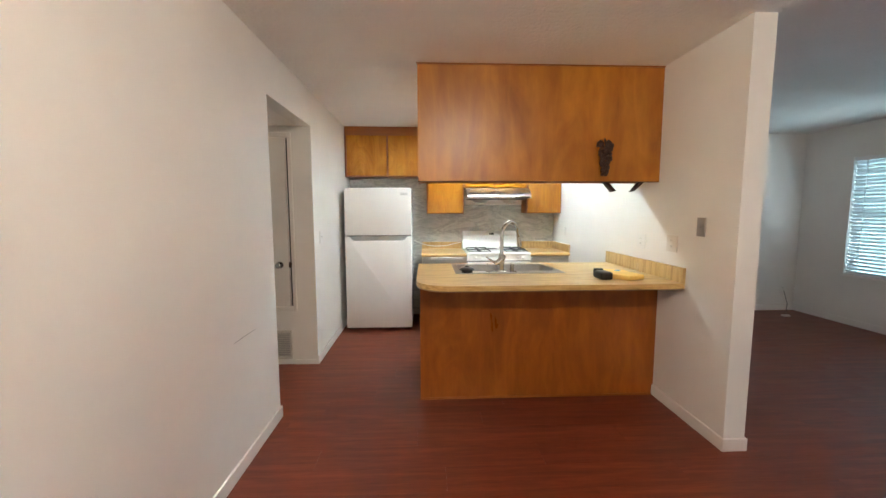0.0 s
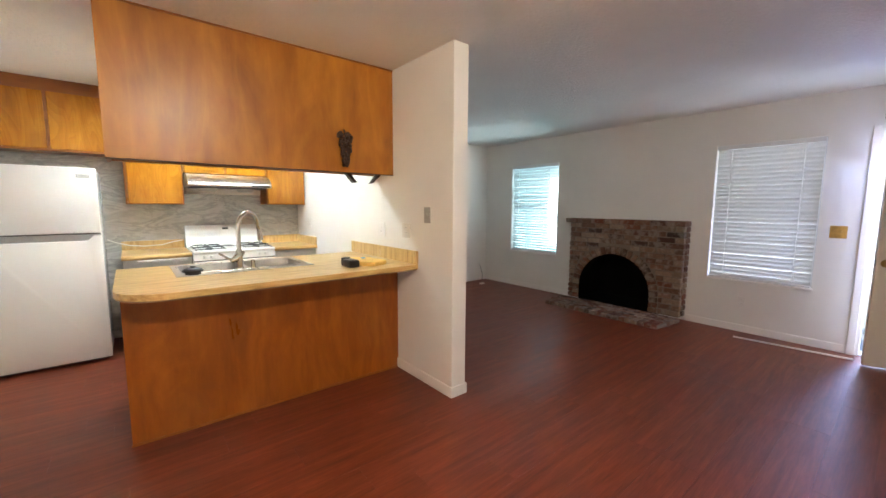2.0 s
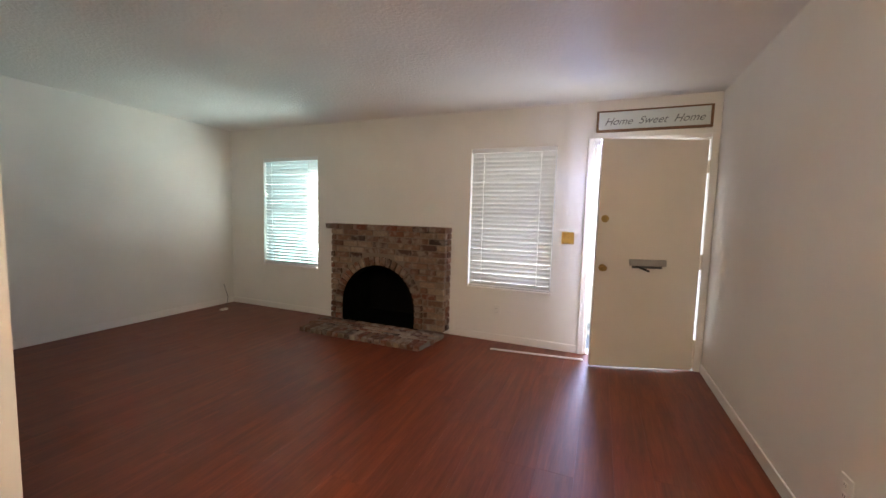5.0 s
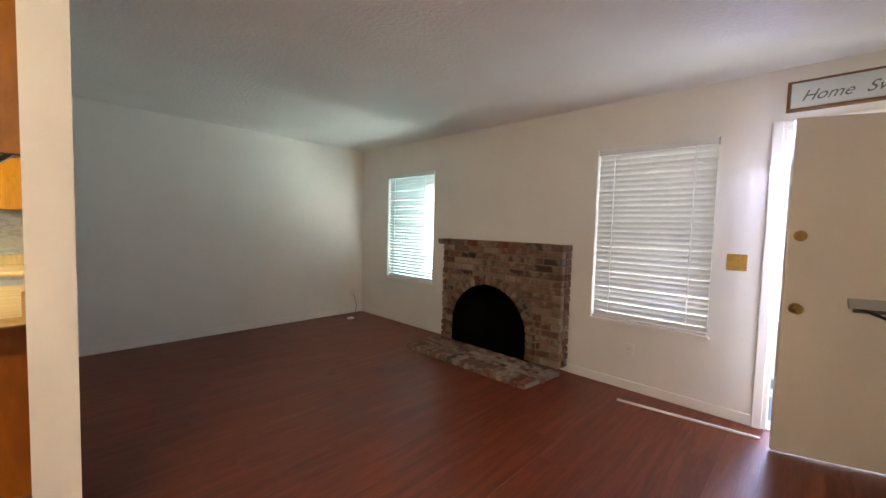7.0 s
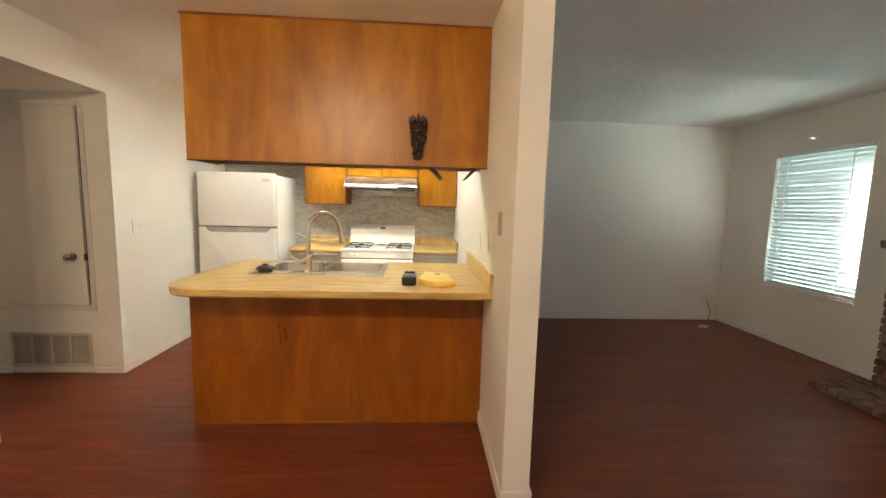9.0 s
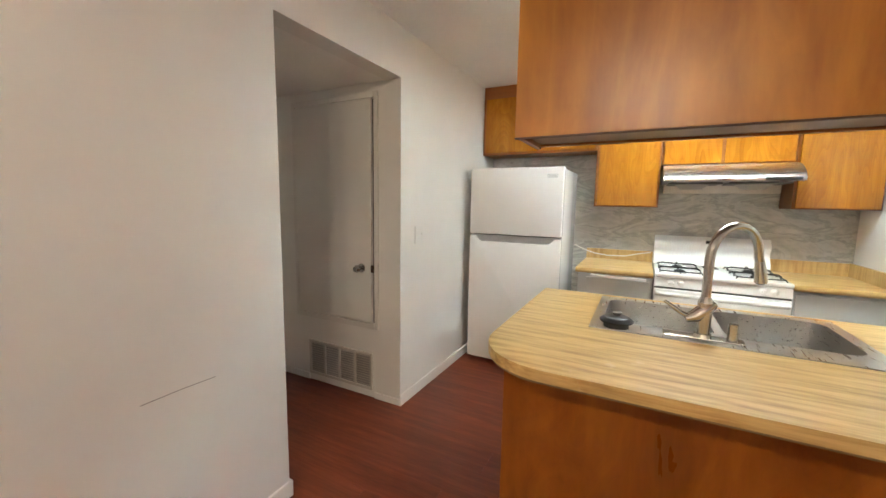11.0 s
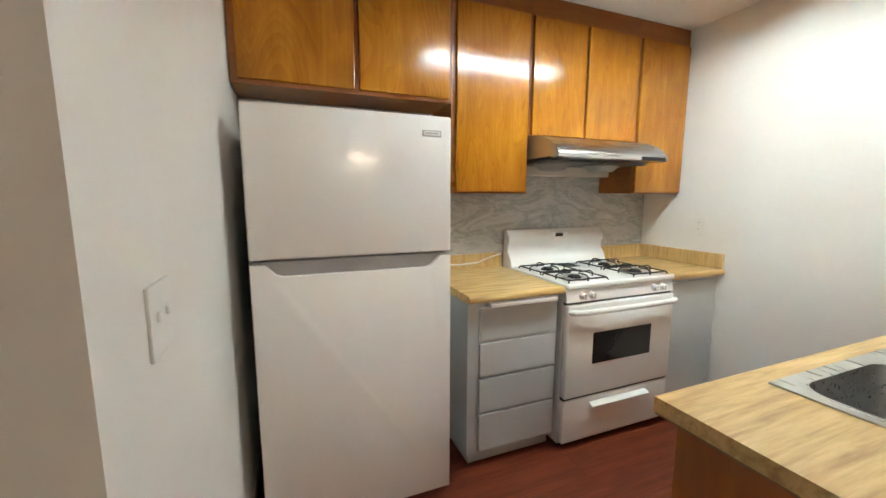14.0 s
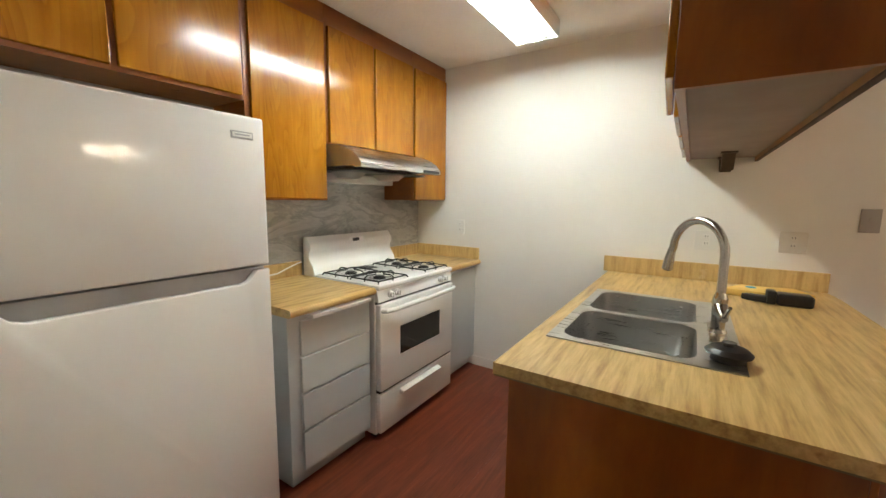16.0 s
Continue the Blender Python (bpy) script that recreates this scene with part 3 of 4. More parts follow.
# ---- fireplace ----
FY0, FY1, FX, FT = 1.66, 3.172, 5.14, 1.146
AC, AR, AS = 2.507, 0.487, 0.255  # arch centre, radius, springing height
fp = thing("fireplace", (5.22, 2.416, 0.0), "old red brick fireplace with arched black opening", "fireplace")
bm = bmesh.new()
left = [(FY1 - 0.016, 0.05), (FY1 - 0.016, FT), (AC, FT)] + [(y, z) for y, z in arc(AC, AS, AR, 90, 0, 14)] + [(AC + AR, 0.05)]
right = [(2 * AC - y if y < FY1 - 0.02 else FY0 + 0.016, z) for y, z in left]
add_prism(bm, left, "x", FX, 5.30)
add_prism(bm, right, "x", FX, 5.30)
finish("mortar_body", bm, MORTAR, fp)
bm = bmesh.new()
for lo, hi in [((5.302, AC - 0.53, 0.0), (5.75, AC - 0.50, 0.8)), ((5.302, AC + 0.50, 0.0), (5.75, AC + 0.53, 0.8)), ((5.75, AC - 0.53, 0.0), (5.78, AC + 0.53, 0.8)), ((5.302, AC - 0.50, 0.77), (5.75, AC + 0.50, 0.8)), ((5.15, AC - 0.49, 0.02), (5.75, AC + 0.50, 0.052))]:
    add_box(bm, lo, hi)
finish("firebox", bm, FIREBLACK, fp)

# near-black sheet lining the inside of the arch
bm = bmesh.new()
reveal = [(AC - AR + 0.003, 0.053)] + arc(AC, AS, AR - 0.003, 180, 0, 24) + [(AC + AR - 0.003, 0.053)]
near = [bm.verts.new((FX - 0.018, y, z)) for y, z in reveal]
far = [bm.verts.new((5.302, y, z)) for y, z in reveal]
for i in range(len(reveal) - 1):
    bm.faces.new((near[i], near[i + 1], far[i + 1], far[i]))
finish("black_reveal", bm, FIREBLACK, fp)

# ---- kitchen ----
def fridge():
    f = thing("refrigerator", (-0.468, 4.72, 0.0), "white top-freezer refrigerator against the kitchen wall", "refrigerator")
    x0, x1, y = -0.852, -0.083, 4.388
    box("body", (x0 + 0.004, y + 0.075, 0.03), (x1 - 0.004, 5.06, 1.662), FRIDGE, 0.006, f)
    box("freezer_door", (x0, y, 1.128), (x1, y + 0.068, 1.675), FRIDGE, 0.010, f, 3)
    xl, xr = x0 + 0.05, x1 - 0.05
    outline = [(x0, 0.035), (x1, 0.035), (x1, 1.112), (xr, 1.112), (xr - 0.035, 1.074), (xr - 0.06, 1.066), (xl + 0.06, 1.066), (xl + 0.035, 1.074), (xl, 1.112), (x0, 1.112)]
    prism("fridge_door", outline, "y", y, y + 0.035, FRIDGE, 0.006, f, True)
    box("door_back", (x0 + 0.002, y + 0.0352, 0.037), (x1 - 0.002, y + 0.068, 1.118), FRIDGEGREY, 0.003, f)
    box("gasket", (x0 + 0.01, y + 0.0685, 0.08), (x1 - 0.01, y + 0.0745, 1.66), DARKGREY, 0, f)
    box("toe_grille", (x0 + 0.02, y + 0.05, 0.012), (x1 - 0.02, y + 0.075, 0.034), DARKGREY, 0.003, f)
    for fx in (x0 + 0.04, x1 - 0.08):
        for fy in (y + 0.08, 4.98):
            box("foot", (fx, fy, 0), (fx + 0.04, fy + 0.04, 0.03), BLACK, 0.003, f)
    box("badge", (-0.208, y - 0.0025, 1.592), (-0.128, y + 0.001, 1.618), FRIDGEGREY, 0.001, f)
    box("badge_bar", (-0.203, y - 0.0035, 1.597), (-0.133, y - 0.002, 1.613), ENAMEL, 0.0005, f)
    box("badge_mark", (-0.195, y - 0.0045, 1.603), (-0.142, y - 0.003, 1.608), FRIDGEGREY, 0, f)


fridge()


def upper_cabinet(x0, x1, z0, doors, label):
    """Wall cabinet with a wooden body, face frame and overlay doors; each door (a, b, z0, z1)."""
    c = thing("wall_cabinet", ((x0 + x1) / 2, 5.0, z0), label, "cabinet", "kitchen wall cabinets")
    y = 4.805
    box("body", (x0 + 0.001, y + 0.022, z0 + 0.002), (x1 - 0.001, 5.094, H - 0.004), CABX, 0.001, c)
    box("face_frame", (x0, y + 0.004, z0), (x1, y + 0.0215, H - 0.003), CABX, 0.001, c)
    for a, b, d0, d1 in doors:
        box("door", (a, y - 0.016, d0), (b, y + 0.0035, d1), CAB, 0.004, c)
    return c


upper_cabinet(-0.915, 0.092, 1.832, [(-0.888, -0.398, 1.85, 2.335), (-0.376, 0.078, 1.85, 2.335)], "honey stained wooden cabinet above the refrigerator")
upper_cabinet(0.094, 0.566, 1.374, [(0.118, 0.552, 1.384, 2.335)], "tall honey stained wooden wall cabinet")
upper_cabinet(0.568, 1.370, 1.698, [(0.582, 0.945, 1.704, 2.335), (0.965, 1.358, 1.704, 2.335)], "honey stained wooden cabinet above range hood")
upper_cabinet(1.372, 1.818, 1.378, [(1.386, 1.806, 1.386, 2.335)], "honey stained wooden corner wall cabinet")
tagged(boxes("marble_backsplash", [((-0.915, 5.085, 0.995), (0.094, 5.099, 1.83)), ((0.094, 5.085, 0.995), (0.57, 5.099, 1.374)), ((0.57, 5.085, 0.80), (1.37, 5.099, 1.697)), ((1.37, 5.085, 0.995), (1.82, 5.099, 1.378)), ((-0.915, 5.085, 0.08), (0.03, 5.099, 0.995))], MARBLE, 0), "grey veined marble-look backsplash panel", "backsplash", kind="structure")


def hood():
    h = thing("range_hood", (0.97, 4.8, 1.56), "curved stainless steel range hood under cabinet", "range hood")
    prof = [(5.08, 1.696), (4.80, 1.696)] + [(y, z) for y, z in [(4.74, 1.690), (4.68, 1.676), (4.63, 1.655), (4.59, 1.630), (4.565, 1.602), (4.552, 1.585)]] + [(4.552, 1.562), (4.60, 1.560), (4.62, 1.572), (5.08, 1.560)]
    prism("canopy", prof, "x", 0.585, 1.362, STEELX, 0, h, True)
    for xe in (0.5815, 1.3622):
        prism("end_cap", prof, "x", xe, xe + 0.0033, HOODEND, 0.001, h)
    box("control_strip", (1.16, 4.5475, 1.564), (1.345, 4.5525, 1.583), BLACK, 0.001, h)
    boxes("underside", [((0.62, 4.66, 1.548), (0.95, 5.02, 1.560)), ((0.99, 4.66, 1.548), (1.33, 5.02, 1.560))], DARKGREY, 0.003, h)
    for x in (0.78, 1.16):
        cyl("fan_guard", (x, 4.86, 1.548), (x, 4.86, 1.515), 0.11, PLATEGREY, h, 0.07, 28)
    box("rear_baffle", (0.60, 4.98, 1.49), (1.35, 5.075, 1.556), PLATETAN, 0.004, h)


hood()


def counter_top(name, pieces, z0, z1, parent, mat=COUNTER):
    bm = bmesh.new()
    for pts in pieces:
        add_prism(bm, pts, "z", z0, z1)
    return finish(name, bm, mat, parent)


def rect(x0, y0, x1, y1):
    return [(x0, y0), (x1, y0), (x1, y1), (x0, y1)]


def base_left():
    c = thing("drawer_cabinet", (0.3, 4.77, 0.0), "grey painted drawer base with wood-look countertop", "cabinet")
    boxes("body", [((0.045, 4.485, 0.075), (0.562, 5.08, 0.865)), ((0.075, 4.53, 0.0), (0.562, 5.05, 0.075))], GREY, 0.003, c)
    for z0, z1 in ((0.668, 0.832), (0.486, 0.655), (0.300, 0.474), (0.095, 0.288)):
        box("drawer_front", (0.105, 4.468, z0), (0.548, 4.4845, z1), GREY, 0.004, c)
    box("cutting_board", (0.14, 4.425, 0.842), (0.52, 4.50, 0.860), ENAMEL, 0.003, c)
    prof = [(4.45, 0.866), (5.084, 0.866), (5.084, 0.905), (4.455, 0.905)] + arc(4.45, 0.8855, 0.0195, 90, 270, 6)[1:-1]
    prism("countertop", prof, "x", 0.03, 0.564, COUNTER, 0, c, True)
    box("backsplash_lip", (0.03, 5.062, 0.906), (0.564, 5.084, 0.995), COUNTERLIP, 0.003, c)


def base_right():
    c = thing("corner_base_cabinet", (1.58, 4.8, 0.0), "pale grey painted corner base with countertop", "cabinet")
    boxes("body", [((1.345, 4.50, 0.075), (1.818, 5.08, 0.865)), ((1.345, 4.545, 0.0), (1.818, 5.05, 0.075))], GREY, 0.003, c)
    box("door", (1.36, 4.484, 0.09), (1.806, 4.4995, 0.845), GREY, 0.004, c)
    prof = [(4.465, 0.866), (5.084, 0.866), (5.084, 0.905), (4.47, 0.905)] + arc(4.465, 0.8855, 0.0195, 90, 270, 6)[1:-1]
    prism("countertop", prof, "x", 1.342, 1.82, COUNTER, 0, c, True)
    boxes("backsplash_lip", [((1.342, 5.062, 0.906), (1.798, 5.084, 0.998)), ((1.799, 4.46, 0.906), (1.8205, 5.084, 1.000))], COUNTERLIP, 0.003, c)


base_left()
base_right()


def stove():
    s = thing("gas_range", (0.952, 4.74, 0.0), "white enamel gas range with black grates", "stove")
    x0, x1, yf = 0.572, 1.334, 4.425
    box("body", (x0, yf + 0.03, 0.03), (x1, 5.05, 0.885), ENAMEL, 0.004, s)
    box("cooktop", (x0 - 0.002, yf - 0.005, 0.886), (x1 + 0.002, 5.0, 0.916), ENAMEL, 0.010, s, 3)
    prof = [(5.055, 0.90), (5.055, 1.142), (5.02, 1.146), (4.998, 1.115), (4.985, 1.10), (4.985, 1.065), (4.999, 1.045), (4.999, 1.01), (4.965, 0.965), (4.95, 0.92), (4.95, 0.90)]
    prism("backguard", prof, "x", x0 - 0.002, x1 + 0.002, ENAMEL, 0.004, s, True)
    box("clock", (0.925, 4.981, 1.095), (0.985, 4.987, 1.118), BLACK, 0.001, s)
    box("clock_panel", (0.895, 4.9835, 1.082), (1.03, 4.9862, 1.125), FRIDGE, 0.001, s)
    prism("control_panel", [(yf, 0.82), (yf + 0.03, 0.82), (yf + 0.03, 0.884), (yf + 0.012, 0.884)], "x", x0, x1, ENAMEL, 0.002, s)
    for x in (0.675, 0.735, 1.185, 1.245):
        bm = bmesh.new()
        add_cyl(bm, (x, yf + 0.006, 0.852), (x, yf - 0.006, 0.851), 0.022, 0.021)
        add_cyl(bm, (x, yf - 0.006, 0.851), (x, yf - 0.020, 0.850), 0.017, 0.015)
        add_box(bm, (x - 0.004, yf - 0.026, 0.836), (x + 0.004, yf - 0.018, 0.866), 0.001)
        finish("knob", bm, ENAMEL, s, True)
    box("panel_gap", (x0 + 0.003, yf + 0.012, 0.806), (x1 - 0.003, yf + 0.03, 0.821), DARKGREY, 0, s)
    box("oven_door", (x0 + 0.002, yf - 0.012, 0.300), (x1 - 0.002, yf + 0.028, 0.806), ENAMEL, 0.009, s, 3)
    box("oven_window", (0.745, yf - 0.0145, 0.475), (1.162, yf - 0.011, 0.647), OVENGLASS, 0.002, s)
    pts = [(x0 + 0.02, yf - 0.01, 0.772), (x0 + 0.025, yf - 0.035, 0.776), (x0 + 0.07, yf - 0.052, 0.777), (0.953, yf - 0.058, 0.777), (x1 - 0.07, yf - 0.052, 0.777), (x1 - 0.025, yf - 0.035, 0.776), (x1 - 0.02, yf - 0.01, 0.772)]
    tube("oven_handle", pts, 0.015, ENAMEL, s)
    box("drawer_gap", (x0 + 0.006, yf + 0.004, 0.286), (x1 - 0.006, yf + 0.03, 0.301), BLACK, 0, s)
    box("drawer", (x0 + 0.002, yf - 0.006, 0.045), (x1 - 0.002, yf + 0.028, 0.286), ENAMEL, 0.007, s, 3)
    prism("drawer_handle", [(yf - 0.006, 0.222), (yf - 0.034, 0.228), (yf - 0.036, 0.242), (yf - 0.006, 0.256)], "x", 0.745, 1.16, ENAMEL, 0.003, s)
    for x in (x0 + 0.02, x1 - 0.06):
        for y in (yf + 0.05, 4.98):
            box("leg", (x, y, 0), (x + 0.04, y + 0.04, 0.03), BLACK, 0.002, s)
    boxes("centre_vent", [((0.905, 4.82 + 0.018 * i, 0.917), (1.0, 4.829 + 0.018 * i, 0.921)) for i in range(7)], BLACK, 0, s)
    for gx in (0.73, 1.175):
        bm = bmesh.new()
        for gy in (4.56, 4.80):
            cy = gy
            add_tube(bm, [(gx - 0.125, cy - 0.105, 0.93), (gx + 0.125, cy - 0.105, 0.93), (gx + 0.125, cy + 0.105, 0.93), (gx - 0.125, cy + 0.105, 0.93), (gx - 0.125, cy - 0.105, 0.93)], 0.0042, 6)
            for dx, dy in ((1, 0), (-1, 0), (0, 1), (0, -1)):
                ex, ey = gx + dx * 0.125, cy + dy * 0.105
                add_tube(bm, [(ex, ey, 0.916), (ex, ey, 0.938), (ex - dx * 0.02, ey - dy * 0.02, 0.948), (gx + dx * 0.03, cy + dy * 0.03, 0.946)], 0.004, 6)
            for sx in (-1, 1):
                for sy in (-1, 1):
                    add_tube(bm, [(gx + sx * 0.125, cy + sy * 0.105, 0.93), (gx + sx * 0.132, cy + sy * 0.112, 0.915)], 0.004, 6)
        finish("grate", bm, IRON, s, True)
        for gy in (4.56, 4.80):
            bm = bmesh.new()
            add_cyl(bm, (gx, gy, 0.9165), (gx, gy, 0.918), 0.085, 0.075, 28)
            finish("drip_pan", bm, STEELX, s, True)
            bm = bmesh.new()
            add_cyl(bm, (gx, gy, 0.918), (gx, gy, 0.928), 0.038, 0.034, 24)
            add_cyl(bm, (gx, gy, 0.928), (gx, gy, 0.934), 0.026, 0.024, 24)
            finish("burner", bm, IRON, s, True)


stove()
cord = tube("power_cord", [(-0.075, 5.052, 1.02), (0.0, 5.045, 0.985), (0.10, 5.03, 0.955), (0.22, 5.0, 0.945), (0.36, 5.01, 0.95), (0.46, 5.03, 0.975), (0.55, 5.05, 0.99)], 0.005, PLATE, None, 8)
tagged(cord, "white power cord lying on the counter lip", "cord")

# ---- peninsula ----
def peninsula():
    p = thing("peninsula_cabinet", (0.92, 2.95, 0.0), "stained wood peninsula with wood-look laminate counter", "cabinet")
    bm = bmesh.new()
    add_box(bm, (0.052, 2.70, 0.0), (0.075, 3.43, 0.875))
    add_box(bm, (0.075, 3.395, 0.09), (1.82, 3.43, 0.875))
    add_box(bm, (0.075, 2.72, 0.02), (1.82, 3.394, 0.05))
    finish("body", bm, CAB, p)
    box("front_panel", (0.038, 2.688, 0.012), (1.8215, 2.7, 0.875), PANEL, 0.001, p)
    box("end_panel", (0.038, 2.7005, 0.0), (0.0515, 3.43, 0.875), PANEL, 0.001, p)
    box("floor_strip", (0.034, 2.680, 0.0), (1.81, 2.6875, 0.014), CABX, 0.002, p)
    for a, b in ((0.09, 0.50), (0.515, 0.93), (0.945, 1.36), (1.375, 1.79)):
        box("door", (a, 3.431, 0.11), (b, 3.449, 0.66), CAB, 0.004, p)
        box("drawer_front", (a, 3.431, 0.68), (b, 3.449, 0.85), CAB, 0.004, p)
    x0, yf, yb = 0.014, 2.376, 3.470
    r = 0.24
    left_piece = arc(x0 + r, yf + r, r, 180, 270, 10) + [(0.335, yf), (0.335, yb), (x0, yb)]
    right_piece = [(1.155, yf), (1.62, yf), (1.74, yf + 0.006), (1.8215, yf + 0.020), (1.8215, yb), (1.155, yb)]
    pieces = [left_piece, rect(0.335, yf, 1.155, 2.885), rect(0.335, 3.385, 1.155, yb), right_piece]
    bm = bmesh.new()
    for pts in pieces:
        add_prism(bm, pts, "z", 0.888, 0.922)
    bmesh.ops.remove_doubles(bm, verts=bm.verts, dist=0.0001)
    finish("countertop", bm, COUNTER, p)
    under = [(x + (0.006 if x < 0.3 else 0), max(y, yf + 0.006)) for x, y in left_piece]
    counter_top("counter_core", [under, rect(0.335, yf + 0.006, 1.155, 2.885), [(x, min(y + 0.006, yb - 0.006)) for x, y in right_piece]], 0.880, 0.8878, p, EDGE)
    box("backsplash_lip", (1.800, 2.39, 0.9225), (1.8215, 3.50, 1.026), COUNTERLIP, 0.003, p)
    return p


peninsula()


def rounded(x0, y0, x1, y1, r, n=5):
    return arc(x1 - r, y1 - r, r, 0, 90, n) + arc(x0 + r, y1 - r, r, 90, 180, n) + arc(x0 + r, y0 + r, r, 180, 270, n) + arc(x1 - r, y0 + r, r, 270, 360, n)


def sink():
    s = thing("kitchen_sink", (0.745, 3.13, 0.92), "double-bowl stainless steel sink set in the counter", "sink")
    x0, x1, y0, y1 = 0.312, 1.178, 2.858, 3.412
    z = 0.927
    bowls = [(0.352, 0.728), (0.762, 1.138)]
    by0, by1 = 2.975, 3.375
    n = 5
    bm = bmesh.new()

    def loop(pts, h):
        return [bm.verts.new((px, py, h)) for px, py in pts]

    def band(a, b):
        for i in range(len(a)):
            bm.faces.new((a[i], a[(i + 1) % len(a)], b[(i + 1) % len(b)], b[i]))
    mid = 0.745
    for k, (a, b) in enumerate(bowls):
        hole = loop(rounded(a, by0, b, by1, 0.06, n), z - 0.002)
        rim = loop(rounded(a - 0.008, by0 - 0.008, b + 0.008, by1 + 0.008, 0.066, n), z)
        ox0, ox1 = (x0, mid) if k == 0 else (mid, x1)
        flat = loop(rounded(ox0 + 0.001, y0, ox1 - 0.001 if k else ox1, y1, 0.012, n), z)
        band(flat, rim)
        band(rim, hole)
        wall1 = loop(rounded(a + 0.012, by0 + 0.012, b - 0.012, by1 - 0.012, 0.06, n), z - 0.15)
        foot = loop(rounded(a + 0.045, by0 + 0.045, b - 0.045, by1 - 0.045, 0.05, n), z - 0.178)
        band(hole, wall1)
        band(wall1, foot)
        bm.faces.new(foot)
    add_box(bm, (x0, y0, 0.9225), (x0 + 0.003, y1, z - 0.0005))
    add_box(bm, (x0, y0, 0.9225), (x1, y0 + 0.003, z - 0.0005))
    add_box(bm, (x1 - 0.003, y0, 0.9225), (x1, y1, z - 0.0005))
    add_box(bm, (x0, y1 - 0.003, 0.9225), (x1, y1, z - 0.0005))
    add_box(bm, (mid - 0.012, y0 + 0.002, z - 0.004), (mid + 0.012, y1 - 0.002, z - 0.0002))
    finish("basin", bm, SINKSTEEL, s, True)
    for a, b in bowls:
        bm = bmesh.new()
        add_cyl(bm, ((a + b) / 2, 3.17, z - 0.1775), ((a + b) / 2, 3.17, z - 0.172), 0.045, 0.038, 24)
        finish("drain", bm, CHROME, s, True)


sink()


def faucet():
    f = thing("faucet", (0.69, 2.915, 0.927), "brushed nickel gooseneck pull-down faucet at sink", "faucet")
    bx, by = 0.68, 2.915
    box("deck_plate", (bx - 0.12, by - 0.028, 0.927), (bx + 0.12, by + 0.028, 0.933), CHROME, 0.003, f)
    bm = bmesh.new()
    add_cyl(bm, (bx, by, 0.932), (bx, by, 0.945), 0.030, 0.026)
    add_cyl(bm, (bx, by, 0.945), (bx, by, 1.055), 0.021, 0.023)
    add_cyl(bm, (bx, by, 1.055), (bx, by, 1.075), 0.023, 0.015)
    finish("base", bm, CHROME, f, True)
    dx, dy = 0.72, 0.69
    R = 0.116
    pts = [(bx, by, 1.06), (bx, by, 1.205)]
    for i in range(1, 13):
        a = radians(180 - 15 * i)
        pts.append((bx + dx * (R + R * math.cos(a)), by + dy * (R + R * math.cos(a)), 1.205 + R * math.sin(a)))
    ex, ey = bx + dx * 2 * R, by + dy * 2 * R
    pts.append((ex + dx * 0.006, ey + dy * 0.006, 1.195))
    tube("gooseneck", pts, 0.0148, CHROME, f, 14)
    bm = bmesh.new()
    add_cyl(bm, (ex + dx * 0.006, ey + dy * 0.006, 1.197), (ex + dx * 0.016, ey + dy * 0.016, 1.155), 0.0145, 0.019)
    add_cyl(bm, (ex + dx * 0.016, ey + dy * 0.016, 1.155), (ex + dx * 0.024, ey + dy * 0.024, 1.115), 0.019, 0.021)
    finish("spray_head", bm, CHROME, f, True)
    cyl("spray_nozzle", (ex + dx * 0.024, ey + dy * 0.024, 1.1149), (ex + dx * 0.025, ey + dy * 0.025, 1.111), 0.016, BLACK, f)
    bm = bmesh.new()
    add_tube(bm, [(bx + 0.03, by + 0.008, 1.052), (bx + 0.01, by + 0.002, 1.04), (bx - 0.025, by - 0.006, 1.005), (bx - 0.055, by - 0.012, 0.992)], [0.012, 0.024, 0.023, 0.013], 14)
    add_tube(bm, [(bx - 0.045, by - 0.01, 1.0), (bx - 0.07, by - 0.014, 1.012), (bx - 0.125, by - 0.02, 1.05)], [0.009, 0.008, 0.006], 10)
    finish("lever", bm, CHROME, f, True)
    bm = bmesh.new()
    add_cyl(bm, (bx + 0.085, by, 0.933), (bx + 0.085, by, 0.99), 0.016, 0.014)
    finish("soap_pump", bm, CHROME, f, True)


faucet()


def stopper():
    """Black rubber drain strainer with a handle, lying on the sink's deck."""
    s = thing("sink_strainer", (0.405, 2.90, 0.928), "black rubber sink strainer on the sink deck", "strainer")
    bm = bmesh.new()
    add_cyl(bm, (0.405, 2.90, 0.928), (0.405, 2.90, 0.948), 0.045, 0.042, 28)
    add_cyl(bm, (0.405, 2.90, 0.948), (0.405, 2.90, 0.954), 0.058, 0.060, 28)
    add_cyl(bm, (0.405, 2.90, 0.954), (0.405, 2.90, 0.966), 0.060, 0.046, 28)
    add_cyl(bm, (0.405, 2.90, 0.966), (0.405, 2.90, 0.972), 0.046, 0.026, 28)
    finish("cup", bm, BLACK, s, True)
    bm = bmesh.new()
    add_cyl(bm, (0.405, 2.90, 0.971), (0.405, 2.90, 0.983), 0.013, 0.018)
    finish("handle", bm, DARKGREY, s, True)


stopper()


